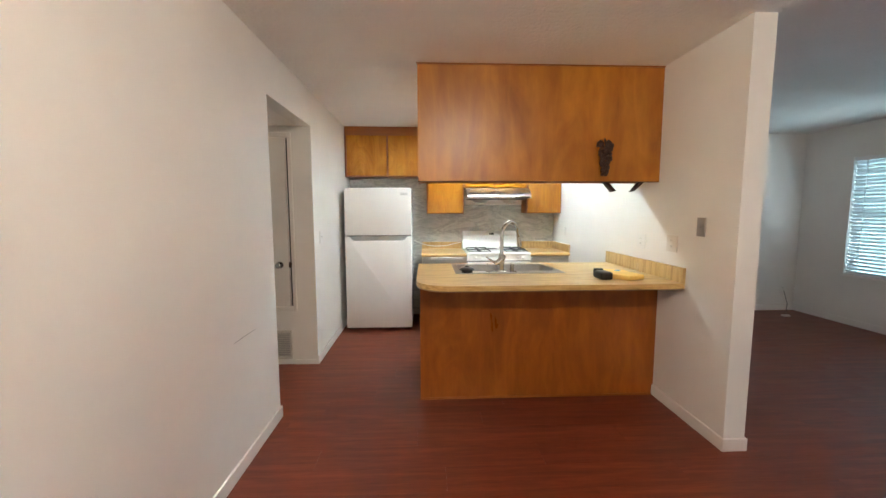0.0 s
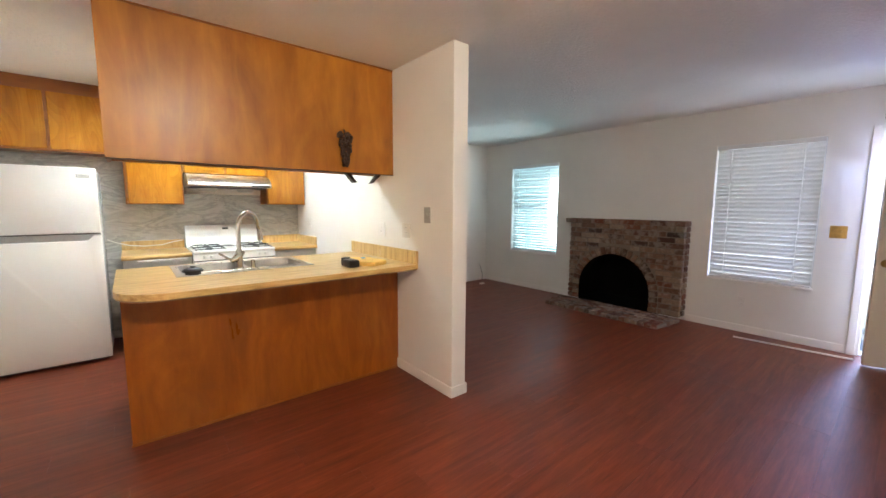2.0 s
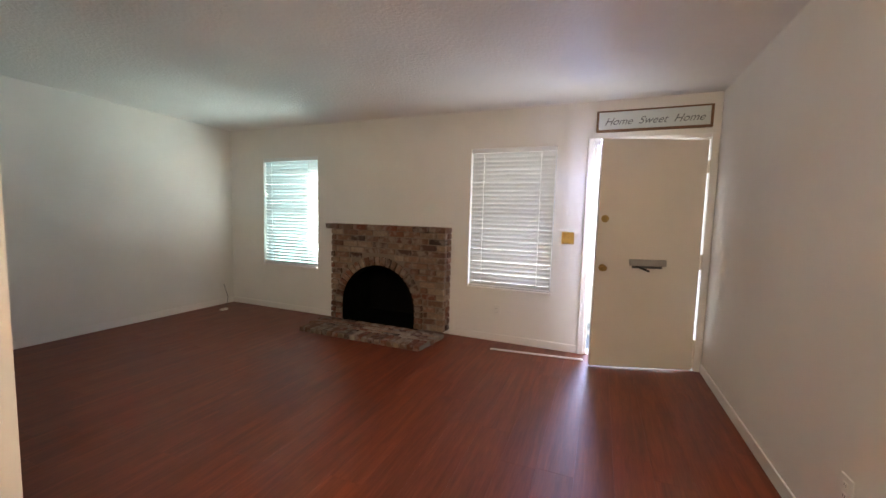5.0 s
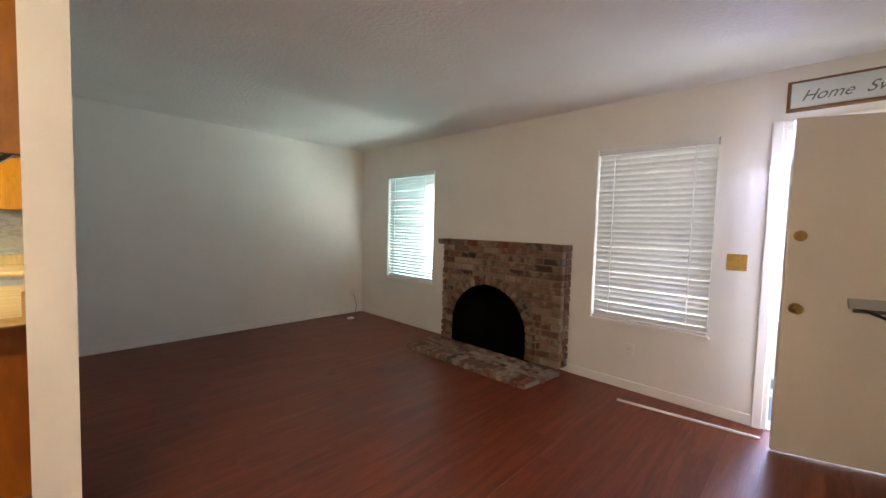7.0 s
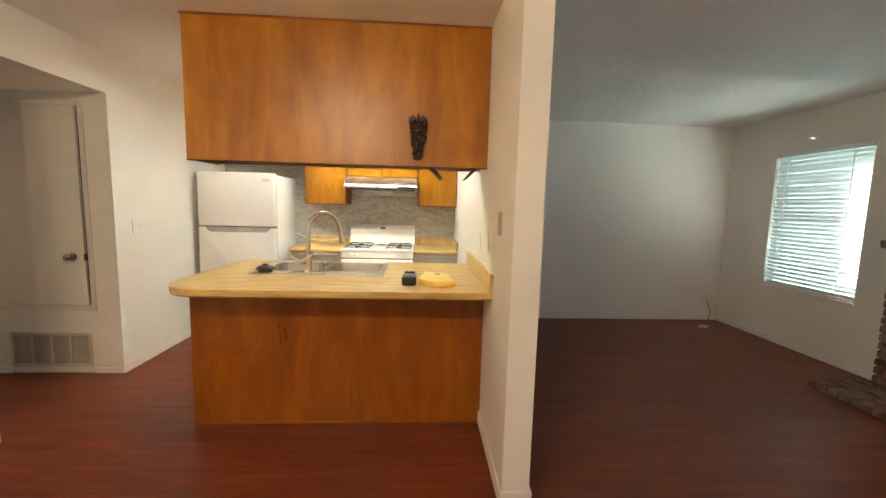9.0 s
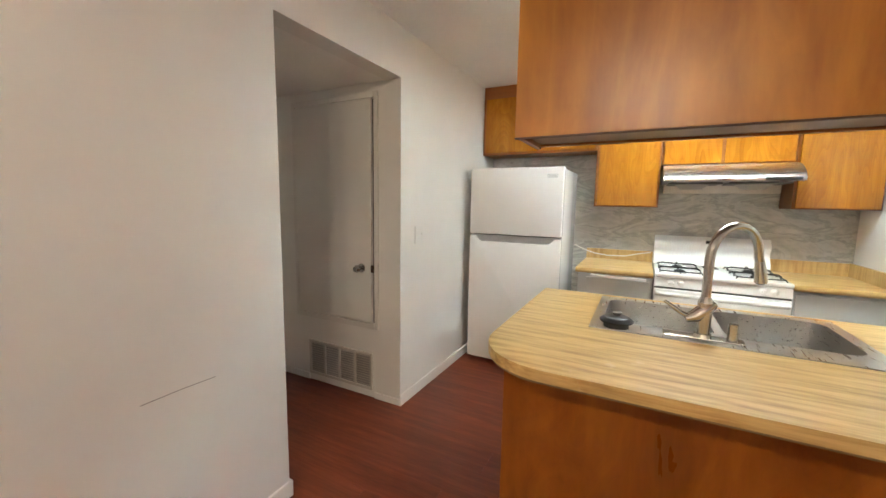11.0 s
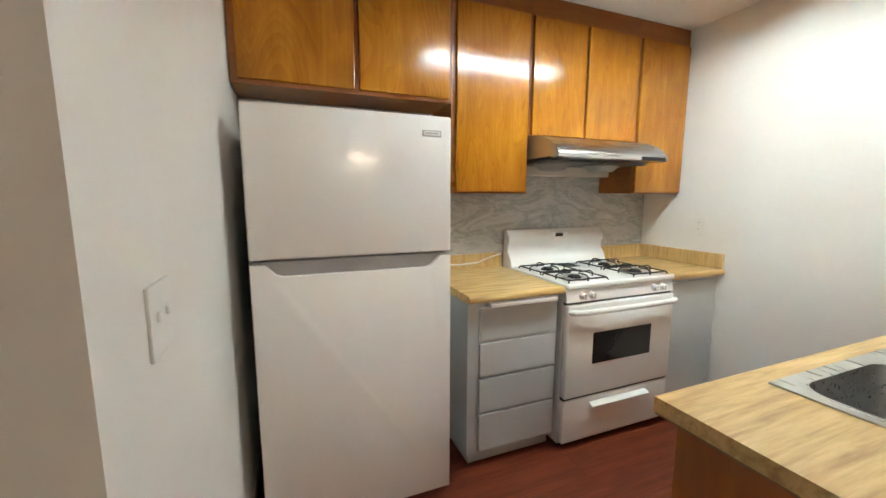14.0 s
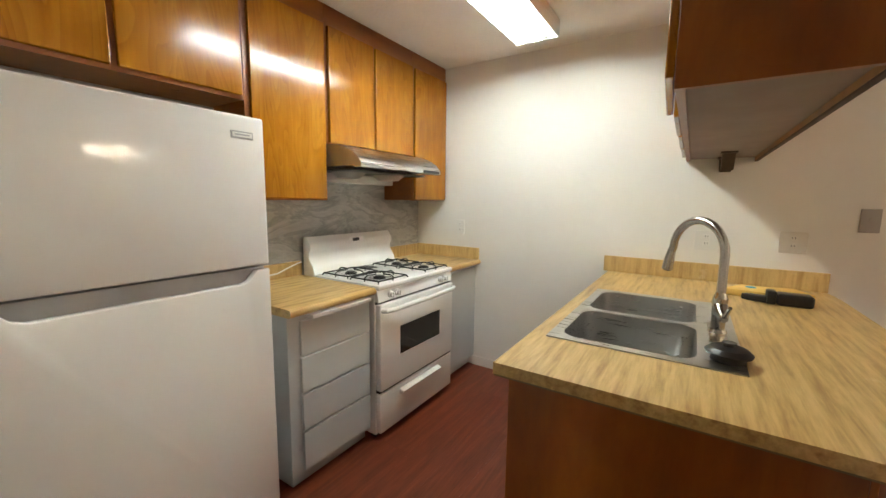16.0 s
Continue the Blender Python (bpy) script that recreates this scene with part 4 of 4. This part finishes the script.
def counter_tools():
    e = thing("paper_envelope", (1.60, 2.66, 0.9225), "yellow padded paper with blue sticker on counter", "envelope")
    prism("paper", [(1.412, 2.61), (1.50, 2.50), (1.63, 2.55), (1.60, 2.70), (1.61, 2.78), (1.45, 2.86)], "z", 0.9225, 0.958, YELLOW, 0.010, e, True)
    cyl("sticker", (1.53, 2.74, 0.958), (1.53, 2.74, 0.962), 0.022, BLUE, e, 0.019)
    t = thing("tape_gun", (1.36, 2.62, 0.9225), "black plastic hand tool lying on the counter", "tool")
    box("case", (1.315, 2.535, 0.9225), (1.40, 2.665, 0.978), BLACK, 0.014, t, 3)
    box("collar", (1.325, 2.665, 0.923), (1.39, 2.70, 0.986), BLACK, 0.008, t)
    prism("handle", [(1.335, 2.69), (1.385, 2.69), (1.395, 2.77), (1.378, 2.79), (1.36, 2.77)], "z", 0.9235, 0.955, BLACK, 0.008, t, True)


counter_tools()


def pen_upper():
    c = thing("hanging_cabinet", (0.925, 2.92, 1.625), "stained wood cabinet hung above the peninsula", "cabinet")
    x0, x1, y0, y1, z0 = 0.03, 1.8205, 2.742, 3.075, 1.625
    box("front_panel", (x0, y0, z0), (x1, y0 + 0.012, H - 0.012), HANGFRONT, 0.001, c)
    box("end_panel", (x0, y0 + 0.0125, z0), (x0 + 0.018, y1, H - 0.003), PANEL, 0.001, c)
    box("bottom_panel", (x0 + 0.0185, y0 + 0.0125, z0 + 0.018), (x1, y1 - 0.001, z0 + 0.03), UNDER, 0, c)
    box("body", (x0 + 0.0185, y0 + 0.0125, z0 + 0.0305), (x1, y1 - 0.02, H - 0.004), CABX, 0, c)
    box("bottom_rail", (x0 + 0.0185, y1 - 0.019, z0 + 0.008), (x1, y1 + 0.001, z0 + 0.0175), CABX, 0.001, c)
    box("top_moulding", (x0 - 0.006, y0 - 0.008, H - 0.0115), (x1, y0 + 0.01, H - 0.002), CABX, 0.002, c)
    box("bottom_edge", (x0 - 0.001, y0 - 0.003, z0 - 0.006), (x1, y0 + 0.012, z0 - 0.0005), CABDARK, 0.001, c)
    for i in range(4):
        a = x0 + 0.02 + i * 0.444
        d = box("door", (0, 0, 0), (0.425, 0.018, 0.70), CAB, 0.004)
        d.matrix_world = Matrix.Translation((a, y1 + 0.003, z0 + 0.03)) @ Matrix.Rotation(radians(2.5 if i == 0 else 0.6), 4, "Z")
        attach(d, c)
    b = thing("towel_holder", (1.555, 2.80, 1.62), "dark brown wooden paper towel holder under cabinet", "towel holder")
    for xa, xb in ((1.475, 1.545), (1.765, 1.695)):
        box("mount", (xa - 0.03, 2.855, 1.634), (xa + 0.03, 2.925, 1.6425), BROWN, 0.002, b)
        pts = [(xa - 0.016, 1.6335), (xa + 0.016, 1.6335), (xb + 0.013, 1.563), (xb - 0.013, 1.555)]
        prism("arm", pts, "y", 2.862, 2.918, BROWN, 0.003, b)


pen_upper()


def ornament():
    """Bunch of dark wooden grapes hung on the cabinet."""
    g = thing("grape_ornament", (1.39, 2.72, 1.66), "dark brown grape cluster ornament on cabinet", "ornament")
    rnd = random.Random(4)
    bm = bmesh.new()
    for k in range(110):
        f = k / 109
        w = 0.038 * (1 - f) ** 0.6 + 0.010
        z = 1.885 - 0.215 * f
        x = 1.392 + rnd.uniform(-w, w)
        y = 2.725 - rnd.uniform(0, 0.032) * (1 - 0.5 * f)
        bmesh.ops.create_icosphere(bm, subdivisions=2, radius=rnd.uniform(0.011, 0.015), matrix=Matrix.Translation((x, y, z)))
    finish("grapes", bm, BROWN, g, True)
    bm = bmesh.new()
    add_tube(bm, [(1.392, 2.735, 1.935), (1.39, 2.722, 1.915), (1.392, 2.715, 1.88)], [0.004, 0.006, 0.006], 8)
    for s in (-1, 1):
        add_prism(bm, [(1.39, 1.90), (1.39 + s * 0.03, 1.925), (1.39 + s * 0.055, 1.905), (1.39 + s * 0.058, 1.875), (1.39 + s * 0.025, 1.87)], "y", 2.728, 2.738)
    finish("stem", bm, BROWN, g)


ornament()


# ---- lamps ----
def kitchen_lamp():
    k = thing("ceiling_lamp", (0.81, 3.89, 2.37), "white fluorescent ceiling fixture with two tubes", "ceiling lamp")
    x0, x1, y0, y1 = 0.21, 1.44, 3.765, 4.035
    boxes("housing", [((x0, y0, 2.405), (x1, y1, 2.449)), ((x0, y0, 2.348), (x0 + 0.02, y1, 2.405)), ((x1 - 0.02, y0, 2.348), (x1, y1, 2.405)), ((x0 + 0.02, y0, 2.352), (x1 - 0.02, y0 + 0.01, 2.405)), ((x0 + 0.02, y1 - 0.01, 2.352), (x1 - 0.02, y1, 2.405))], ENAMEL, 0.003, k)
    for yt in (y0 + 0.08, y1 - 0.08):
        cyl("tube", (x0 + 0.03, yt, 2.379), (x1 - 0.03, yt, 2.379), 0.019, TUBE, k)
    for a in (x0 + 0.0205, x1 - 0.0505):
        for yt in (y0 + 0.08, y1 - 0.08):
            box("socket", (a, yt - 0.022, 2.356), (a + 0.030, yt + 0.022, 2.404), ENAMEL, 0.004, k)


def dining_lamp():
    x, y = 0.50, -0.04
    d = thing("dining_lamp", (x, y, 2.44), "flush ceiling lamp with two warm bulbs", "ceiling lamp")
    cyl("canopy", (x, y, 2.449), (x, y, 2.425), 0.11, BRASS, d, 0.09)
    for s in (-1, 1):
        tube("arm", [(x + s * 0.06, y, 2.43), (x + s * 0.11, y, 2.40), (x + s * 0.178, y, 2.385)], 0.011, BRASS, d)
        bm = bmesh.new()
        bmesh.ops.create_uvsphere(bm, u_segments=16, v_segments=10, radius=0.036, matrix=Matrix.Translation((x + s * 0.21, y, 2.385)))
        finish("bulb", bm, BULB, d, True)


kitchen_lamp()
dining_lamp()
bl = thing("bathroom_lamp", (-2.1, 3.8, 2.29), "warm round bathroom ceiling lamp", "ceiling lamp")
cyl("globe", (-2.1, 3.8, 2.299), (-2.1, 3.8, 2.22), 0.12, glow("bath_globe", (1.0, 0.78, 0.50), 35.0), bl, 0.09, 24)

# ---- hall ----
cd = thing("closet_door", (-1.49, 3.41, 0.53), "grey-white painted flat closet door with knob", "door", kind="structure")
box("leaf", (-1.835, 3.394, 0.552), (-1.142, 3.4145, 2.045), CLOSETPAINT, 0.003, cd)
boxes("casing", [((-1.872, 3.400, 0.505), (-1.842, 3.4147, 2.09)), ((-1.124, 3.400, 0.505), (-1.092, 3.4147, 2.09)), ((-1.842, 3.400, 2.052), (-1.124, 3.4147, 2.09)), ((-1.842, 3.400, 0.505), (-1.124, 3.4147, 0.545))], CLOSETPAINT, 0.003, cd)
box("gap", (-1.1365, 3.408, 0.552), (-1.1245, 3.4146, 2.045), BLACK, 0, cd)
bm = bmesh.new()
add_cyl(bm, (-1.225, 3.394, 0.93), (-1.225, 3.388, 0.93), 0.032, 0.03)
add_cyl(bm, (-1.225, 3.388, 0.93), (-1.225, 3.355, 0.93), 0.012)
add_cyl(bm, (-1.225, 3.358, 0.93), (-1.225, 3.343, 0.93), 0.020, 0.027)
add_cyl(bm, (-1.225, 3.343, 0.93), (-1.225, 3.325, 0.93), 0.027, 0.018)
finish("knob", bm, CHROME, cd, True)
box("latch", (-1.146, 3.390, 0.905), (-1.120, 3.3995, 0.955), BROWN, 0.003, cd)

vt = thing("wall_vent", (-1.45, 3.41, 0.05), "beige louvred wall vent below the closet door", "vent", kind="structure")
vx0, vx1, vz0, vz1 = -1.752, -1.150, 0.055, 0.325
boxes("frame", [((vx0, 3.402, vz1 - 0.02), (vx1, 3.4147, vz1)), ((vx0, 3.402, vz0), (vx1, 3.4147, vz0 + 0.02))] + [((vx0 + i * (vx1 - vx0 - 0.02) / 4, 3.402, vz0 + 0.02), (vx0 + 0.02 + i * (vx1 - vx0 - 0.02) / 4, 3.4147, vz1 - 0.02)) for i in range(5)], VENT, 0.002, vt)
box("back", (vx0 + 0.01, 3.4125, vz0 + 0.01), (vx1 - 0.01, 3.4146, vz1 - 0.01), PLATEGREY, 0, vt)
for k in range(4):
    a = vx0 + 0.02 + k * (vx1 - vx0 - 0.02) / 4
    b = vx0 + (k + 1) * (vx1 - vx0 - 0.02) / 4
    bm = bmesh.new()
    for i in range(13):
        z = vz0 + 0.028 + i * 0.0175
        add_prism(bm, [(3.412, z), (3.404, z + 0.008), (3.4045, z + 0.010), (3.4125, z + 0.002)], "x", a, b)
    finish("louvre", bm, VENT, vt)

# bathroom seen through its doorway
tagged(boxes("bath_door_casing", [((-2.35, 3.400, 0), (-2.305, 3.4148, 2.10)), ((-3.195, 3.400, 0), (-3.15, 3.4148, 2.10)), ((-3.15, 3.400, 2.06), (-2.35, 3.4148, 2.10))], TRIM, 0.003), "white bathroom door casing", "trim", kind="structure")
bv = thing("bath_vanity", (-3.3, 4.2, 0), "white bathroom vanity with dark countertop edge", "cabinet")
box("body", (-4.34, 4.20, 0.09), (-2.3, 4.345, 0.765), CLOSETPAINT, 0.004, bv)
box("toe_kick", (-4.34, 4.21, 0.004), (-2.3, 4.345, 0.089), BROWN, 0, bv)
box("top", (-4.345, 4.18, 0.766), (-2.29, 4.345, 0.785), BROWN, 0.003, bv)
tb = thing("towel_bar", (-3.2, 4.32, 1.5), "dark metal towel bar on bathroom wall", "towel bar")
tube("bar", [(-4.15, 4.348, 1.77), (-4.15, 4.31, 1.77), (-3.72, 4.31, 1.77), (-3.72, 4.348, 1.77)], 0.009, CHROME, tb)

plate((-3.93, 4.35, 1.60), "-y", 0.115, 0.116, PLATEGREY, "switch", "grey switch plate on the bathroom wall", "light switch")

# ---- loose things ----
ts = thing("trim_strip", (5.07, 0.67, 0.0), "loose white wooden trim strip on the floor", "trim strip")
q = box("strip", (-0.455, -0.012, 0.0005), (0.43, 0.012, 0.014), TRIM, 0.003)
q.matrix_world = Matrix.Translation((5.06, 0.67, 0)) @ Matrix.Rotation(radians(96.5), 4, "Z")
attach(q, ts)
cb = thing("cable_box", (4.88, 4.74, 0.0), "small pale cable splitter on the floor", "cable box")
box("case", (4.84, 4.71, 0.0), (4.93, 4.76, 0.022), PLATETAN, 0.004, cb)
cab = tube("wall_cable", [(5.14, 5.05, 0.28), (5.15, 5.03, 0.2), (5.16, 5.0, 0.1), (5.1, 4.95, 0.02), (5.0, 4.85, 0.006), (4.93, 4.75, 0.01)], 0.004, DARKGREY, None, 8)
tagged(cab, "thin dark cable from the wall outlet", "cable")
# thin level grey line on the west wall
scm = tube("wall_scuff_strip", [(-0.9185, 1.924, 0.722), (-0.9185, 2.05, 0.724), (-0.9185, 2.169, 0.721)], 0.0018, PLATEGREY, None, 6)
tagged(scm, "thin grey line on cream wall", "scuff", kind="structure")



# ---- trees outside ----
def tree(at, height, spread, seed, label):
    rnd = random.Random(seed)
    t = thing("tree", at, label, "tree", "trees outside the window")
    x, y, z = at
    bm = bmesh.new()
    top = Vector((x + rnd.uniform(-0.2, 0.2), y + rnd.uniform(-0.2, 0.2), z + height * 0.62))
    add_tube(bm, [(x, y, z), ((x + top.x) / 2 + 0.05, (y + top.y) / 2, z + height * 0.3), top], [0.12, 0.09, 0.05], 10)
    tips = []
    for k in range(16):
        a = rnd.uniform(0, 6.283)
        h = rnd.uniform(0.12, 0.6)
        s = Vector((x, y, z + height * h))
        e = s + Vector((math.cos(a) * spread * rnd.uniform(0.5, 1), math.sin(a) * spread * rnd.uniform(0.5, 1), height * rnd.uniform(0.08, 0.38)))
        m = (s + e) / 2 + Vector((0, 0, 0.12))
        add_tube(bm, [s, m, e], [0.04, 0.025, 0.008], 6)
        tips += [e, m]
    finish("trunk", bm, BARK, t, True)
    bm = bmesh.new()
    for _ in range(1500):
        c = rnd.choice(tips)
        p = c + Vector((rnd.gauss(0, 0.3), rnd.gauss(0, 0.3), rnd.gauss(0, 0.28)))
        r = Euler((rnd.uniform(-0.9, 0.9), rnd.uniform(-0.9, 0.9), rnd.uniform(0, 6.28))).to_matrix()
        w, l = rnd.uniform(0.022, 0.04), rnd.uniform(0.06, 0.11)
        vs = [bm.verts.new(p + r @ Vector(v)) for v in ((-l, 0, 0), (0, -w, 0.01), (l, 0, -0.01), (0, w, 0.01))]
        bm.faces.new(vs)
    ob = finish("leaves", bm, LEAF, t)
    tagged(ob, kind="stuff")
    return t


tree((8.3, 6.4, -0.12), 3.4, 1.2, 3, "leafy green garden tree beyond the window")
tree((9.8, 8.8, -0.12), 4.6, 1.6, 5, "leafy green garden tree in sunlight")
tree((10.6, 6.2, -0.12), 3.8, 1.5, 8, "leafy green tree behind the yard")


# ---- pieces: bricks and planks ----
def brick_mesh(l, h, d, seed):
    rnd = random.Random(seed)
    bm = bmesh.new()
    add_box(bm, (-d / 2, -l / 2, -h / 2), (d / 2, l / 2, h / 2), 0.005, 1)
    for v in bm.verts:
        v.co += Vector((rnd.uniform(-0.003, 0.003), rnd.uniform(-0.003, 0.003), rnd.uniform(-0.002, 0.002)))
    me = bpy.data.meshes.new("brick")
    bm.to_mesh(me)
    bm.free()
    me.materials.append(BRICK)
    return me


brick_cache = {}
brick_rnd = random.Random(12)


def brick(m, l, h, d, parent):
    key = (round(l, 2), h, d, brick_rnd.randrange(3))
    if key not in brick_cache:
        brick_cache[key] = brick_mesh(key[0], h, d, len(brick_cache))
    o = new("brick", brick_cache[key])
    o.matrix_world = m
    attach(o, parent)
    return o


pitch_z, bl_len = 0.0665, 0.205
rows_n = int((FT - 0.055) / pitch_z)
for r in range(rows_n):
    zc = 0.055 + (r + 0.5) * (FT - 0.055) / rows_n
    ro = AR + 0.105
    dz = max(0.0, abs(zc - AS) - (0.033 if zc > AS else 99))
    half = AR + 0.105 if zc <= AS else (math.sqrt(ro * ro - dz * dz) if dz < ro else 0)
    spans = [(FY0, FY1)] if half == 0 else [(FY0, AC - half), (AC + half, FY1)]
    for s0, s1 in spans:
        y = s0 - (bl_len / 2 if r % 2 and s0 == FY0 else 0) + (brick_rnd.uniform(-0.03, 0.03) if s0 != FY0 else 0)
        while y < s1 - 0.012:
            a, b = max(y, s0), min(y + bl_len, s1)
            if b - a > 0.03:
                brick(Matrix.Translation((FX + 0.026 + brick_rnd.uniform(-0.005, 0.004), (a + b) / 2, zc)), b - a - 0.012, 0.056, 0.08, fp)
            y += bl_len
    for ys in (FY0 + 0.018, FY1 - 0.018):
        brick(Matrix.Translation((5.235, ys, zc)), 0.05, 0.056, 0.10 if r % 2 else 0.09, fp)
na = 23
for k in range(na):
    a = radians(180 * (k + 0.5) / na)
    m = Matrix.Translation((FX + 0.03, AC + (AR + 0.05) * math.cos(a), AS + (AR + 0.05) * math.sin(a))) @ Matrix.Rotation(a, 4, "X")
    brick(m, 0.10, 0.057, 0.11, fp)
for k in range(3):
    for s in (-1, 1):
        brick(Matrix.Translation((FX + 0.03, AC + s * (AR + 0.05), 0.085 + 0.066 * k)), 0.10, 0.055, 0.11, fp)
mantel = thing("mantel_shelf", (5.2, 2.44, FT), "brick mantel course on top of fireplace", "mantel")
box("mortar_bed", (5.115, 1.662, FT), (5.30, 3.225, FT + 0.050), MORTAR, 0.003, mantel)
for k in range(8):
    y0 = 1.652 + k * (1.583 / 8)
    brick(Matrix.Translation((5.20, y0 + 0.099, FT + 0.031)), 0.19, 0.058, 0.20, mantel)
hearth = thing("hearth", (4.9, 2.45, 0.0), "low brick hearth slab in front of fireplace", "hearth")
prism("mortar_slab", [(4.64, 1.71), (4.64, 3.20), (5.135, 3.26), (5.135, 1.655)], "z", 0.0, 0.040, MORTAR, 0.003, hearth)
for k in range(20):
    y0 = 1.705 + k * (1.50 / 20)
    brick(Matrix.Translation((4.715, y0 + 0.0375, 0.027)) @ Matrix.Rotation(radians(90), 4, "Z"), 0.20, 0.05, 0.062, hearth)
for r in range(4):
    for k in range(8):
        y0 = 1.67 + (0.1 if r % 2 else 0.0) + k * 0.2
        if y0 + 0.19 < 3.27:
            brick(Matrix.Translation((4.875 + r * 0.073, y0 + 0.095, 0.024)), 0.186, 0.05, 0.062, hearth)

fl = boxes("floor", [((-0.93, -0.77, -0.10), (5.46, 5.10, -0.012)), ((-4.35, 2.40, -0.10), (-0.93, 3.53, -0.012))], CABDARK, 0)
tagged(fl, "red-brown wood laminate plank floor", "floor", kind="structure")
PW, PL = 0.192, 1.285
plank_cache = {}
rnd = random.Random(21)
y = -0.77
while y < 5.10:
    y1 = min(y + PW, 5.10)
    xw = -4.35 if y1 > 2.4 and y < 3.42 else -0.93
    x = xw - rnd.uniform(0.1, 1.1)
    while x < 5.30:
        a, b = max(x, xw), min(x + PL, 5.30)
        if b - a > 0.02:
            key = (round(b - a, 3), round(y1 - y, 3))
            if key not in plank_cache:
                bm = bmesh.new()
                add_box(bm, (-key[0] / 2 + 0.0002, -key[1] / 2 + 0.0002, -0.011), (key[0] / 2 - 0.0002, key[1] / 2 - 0.0002, 0.0), 0.0004, 1)
                me = bpy.data.meshes.new("plank")
                bm.to_mesh(me)
                bm.free()
                me.materials.append(FLOOR)
                plank_cache[key] = me
            o = new("plank", plank_cache[key])
            o.location = ((a + b) / 2, (y + y1) / 2, 0)
            attach(o, fl)
        x += PL
    y = y1
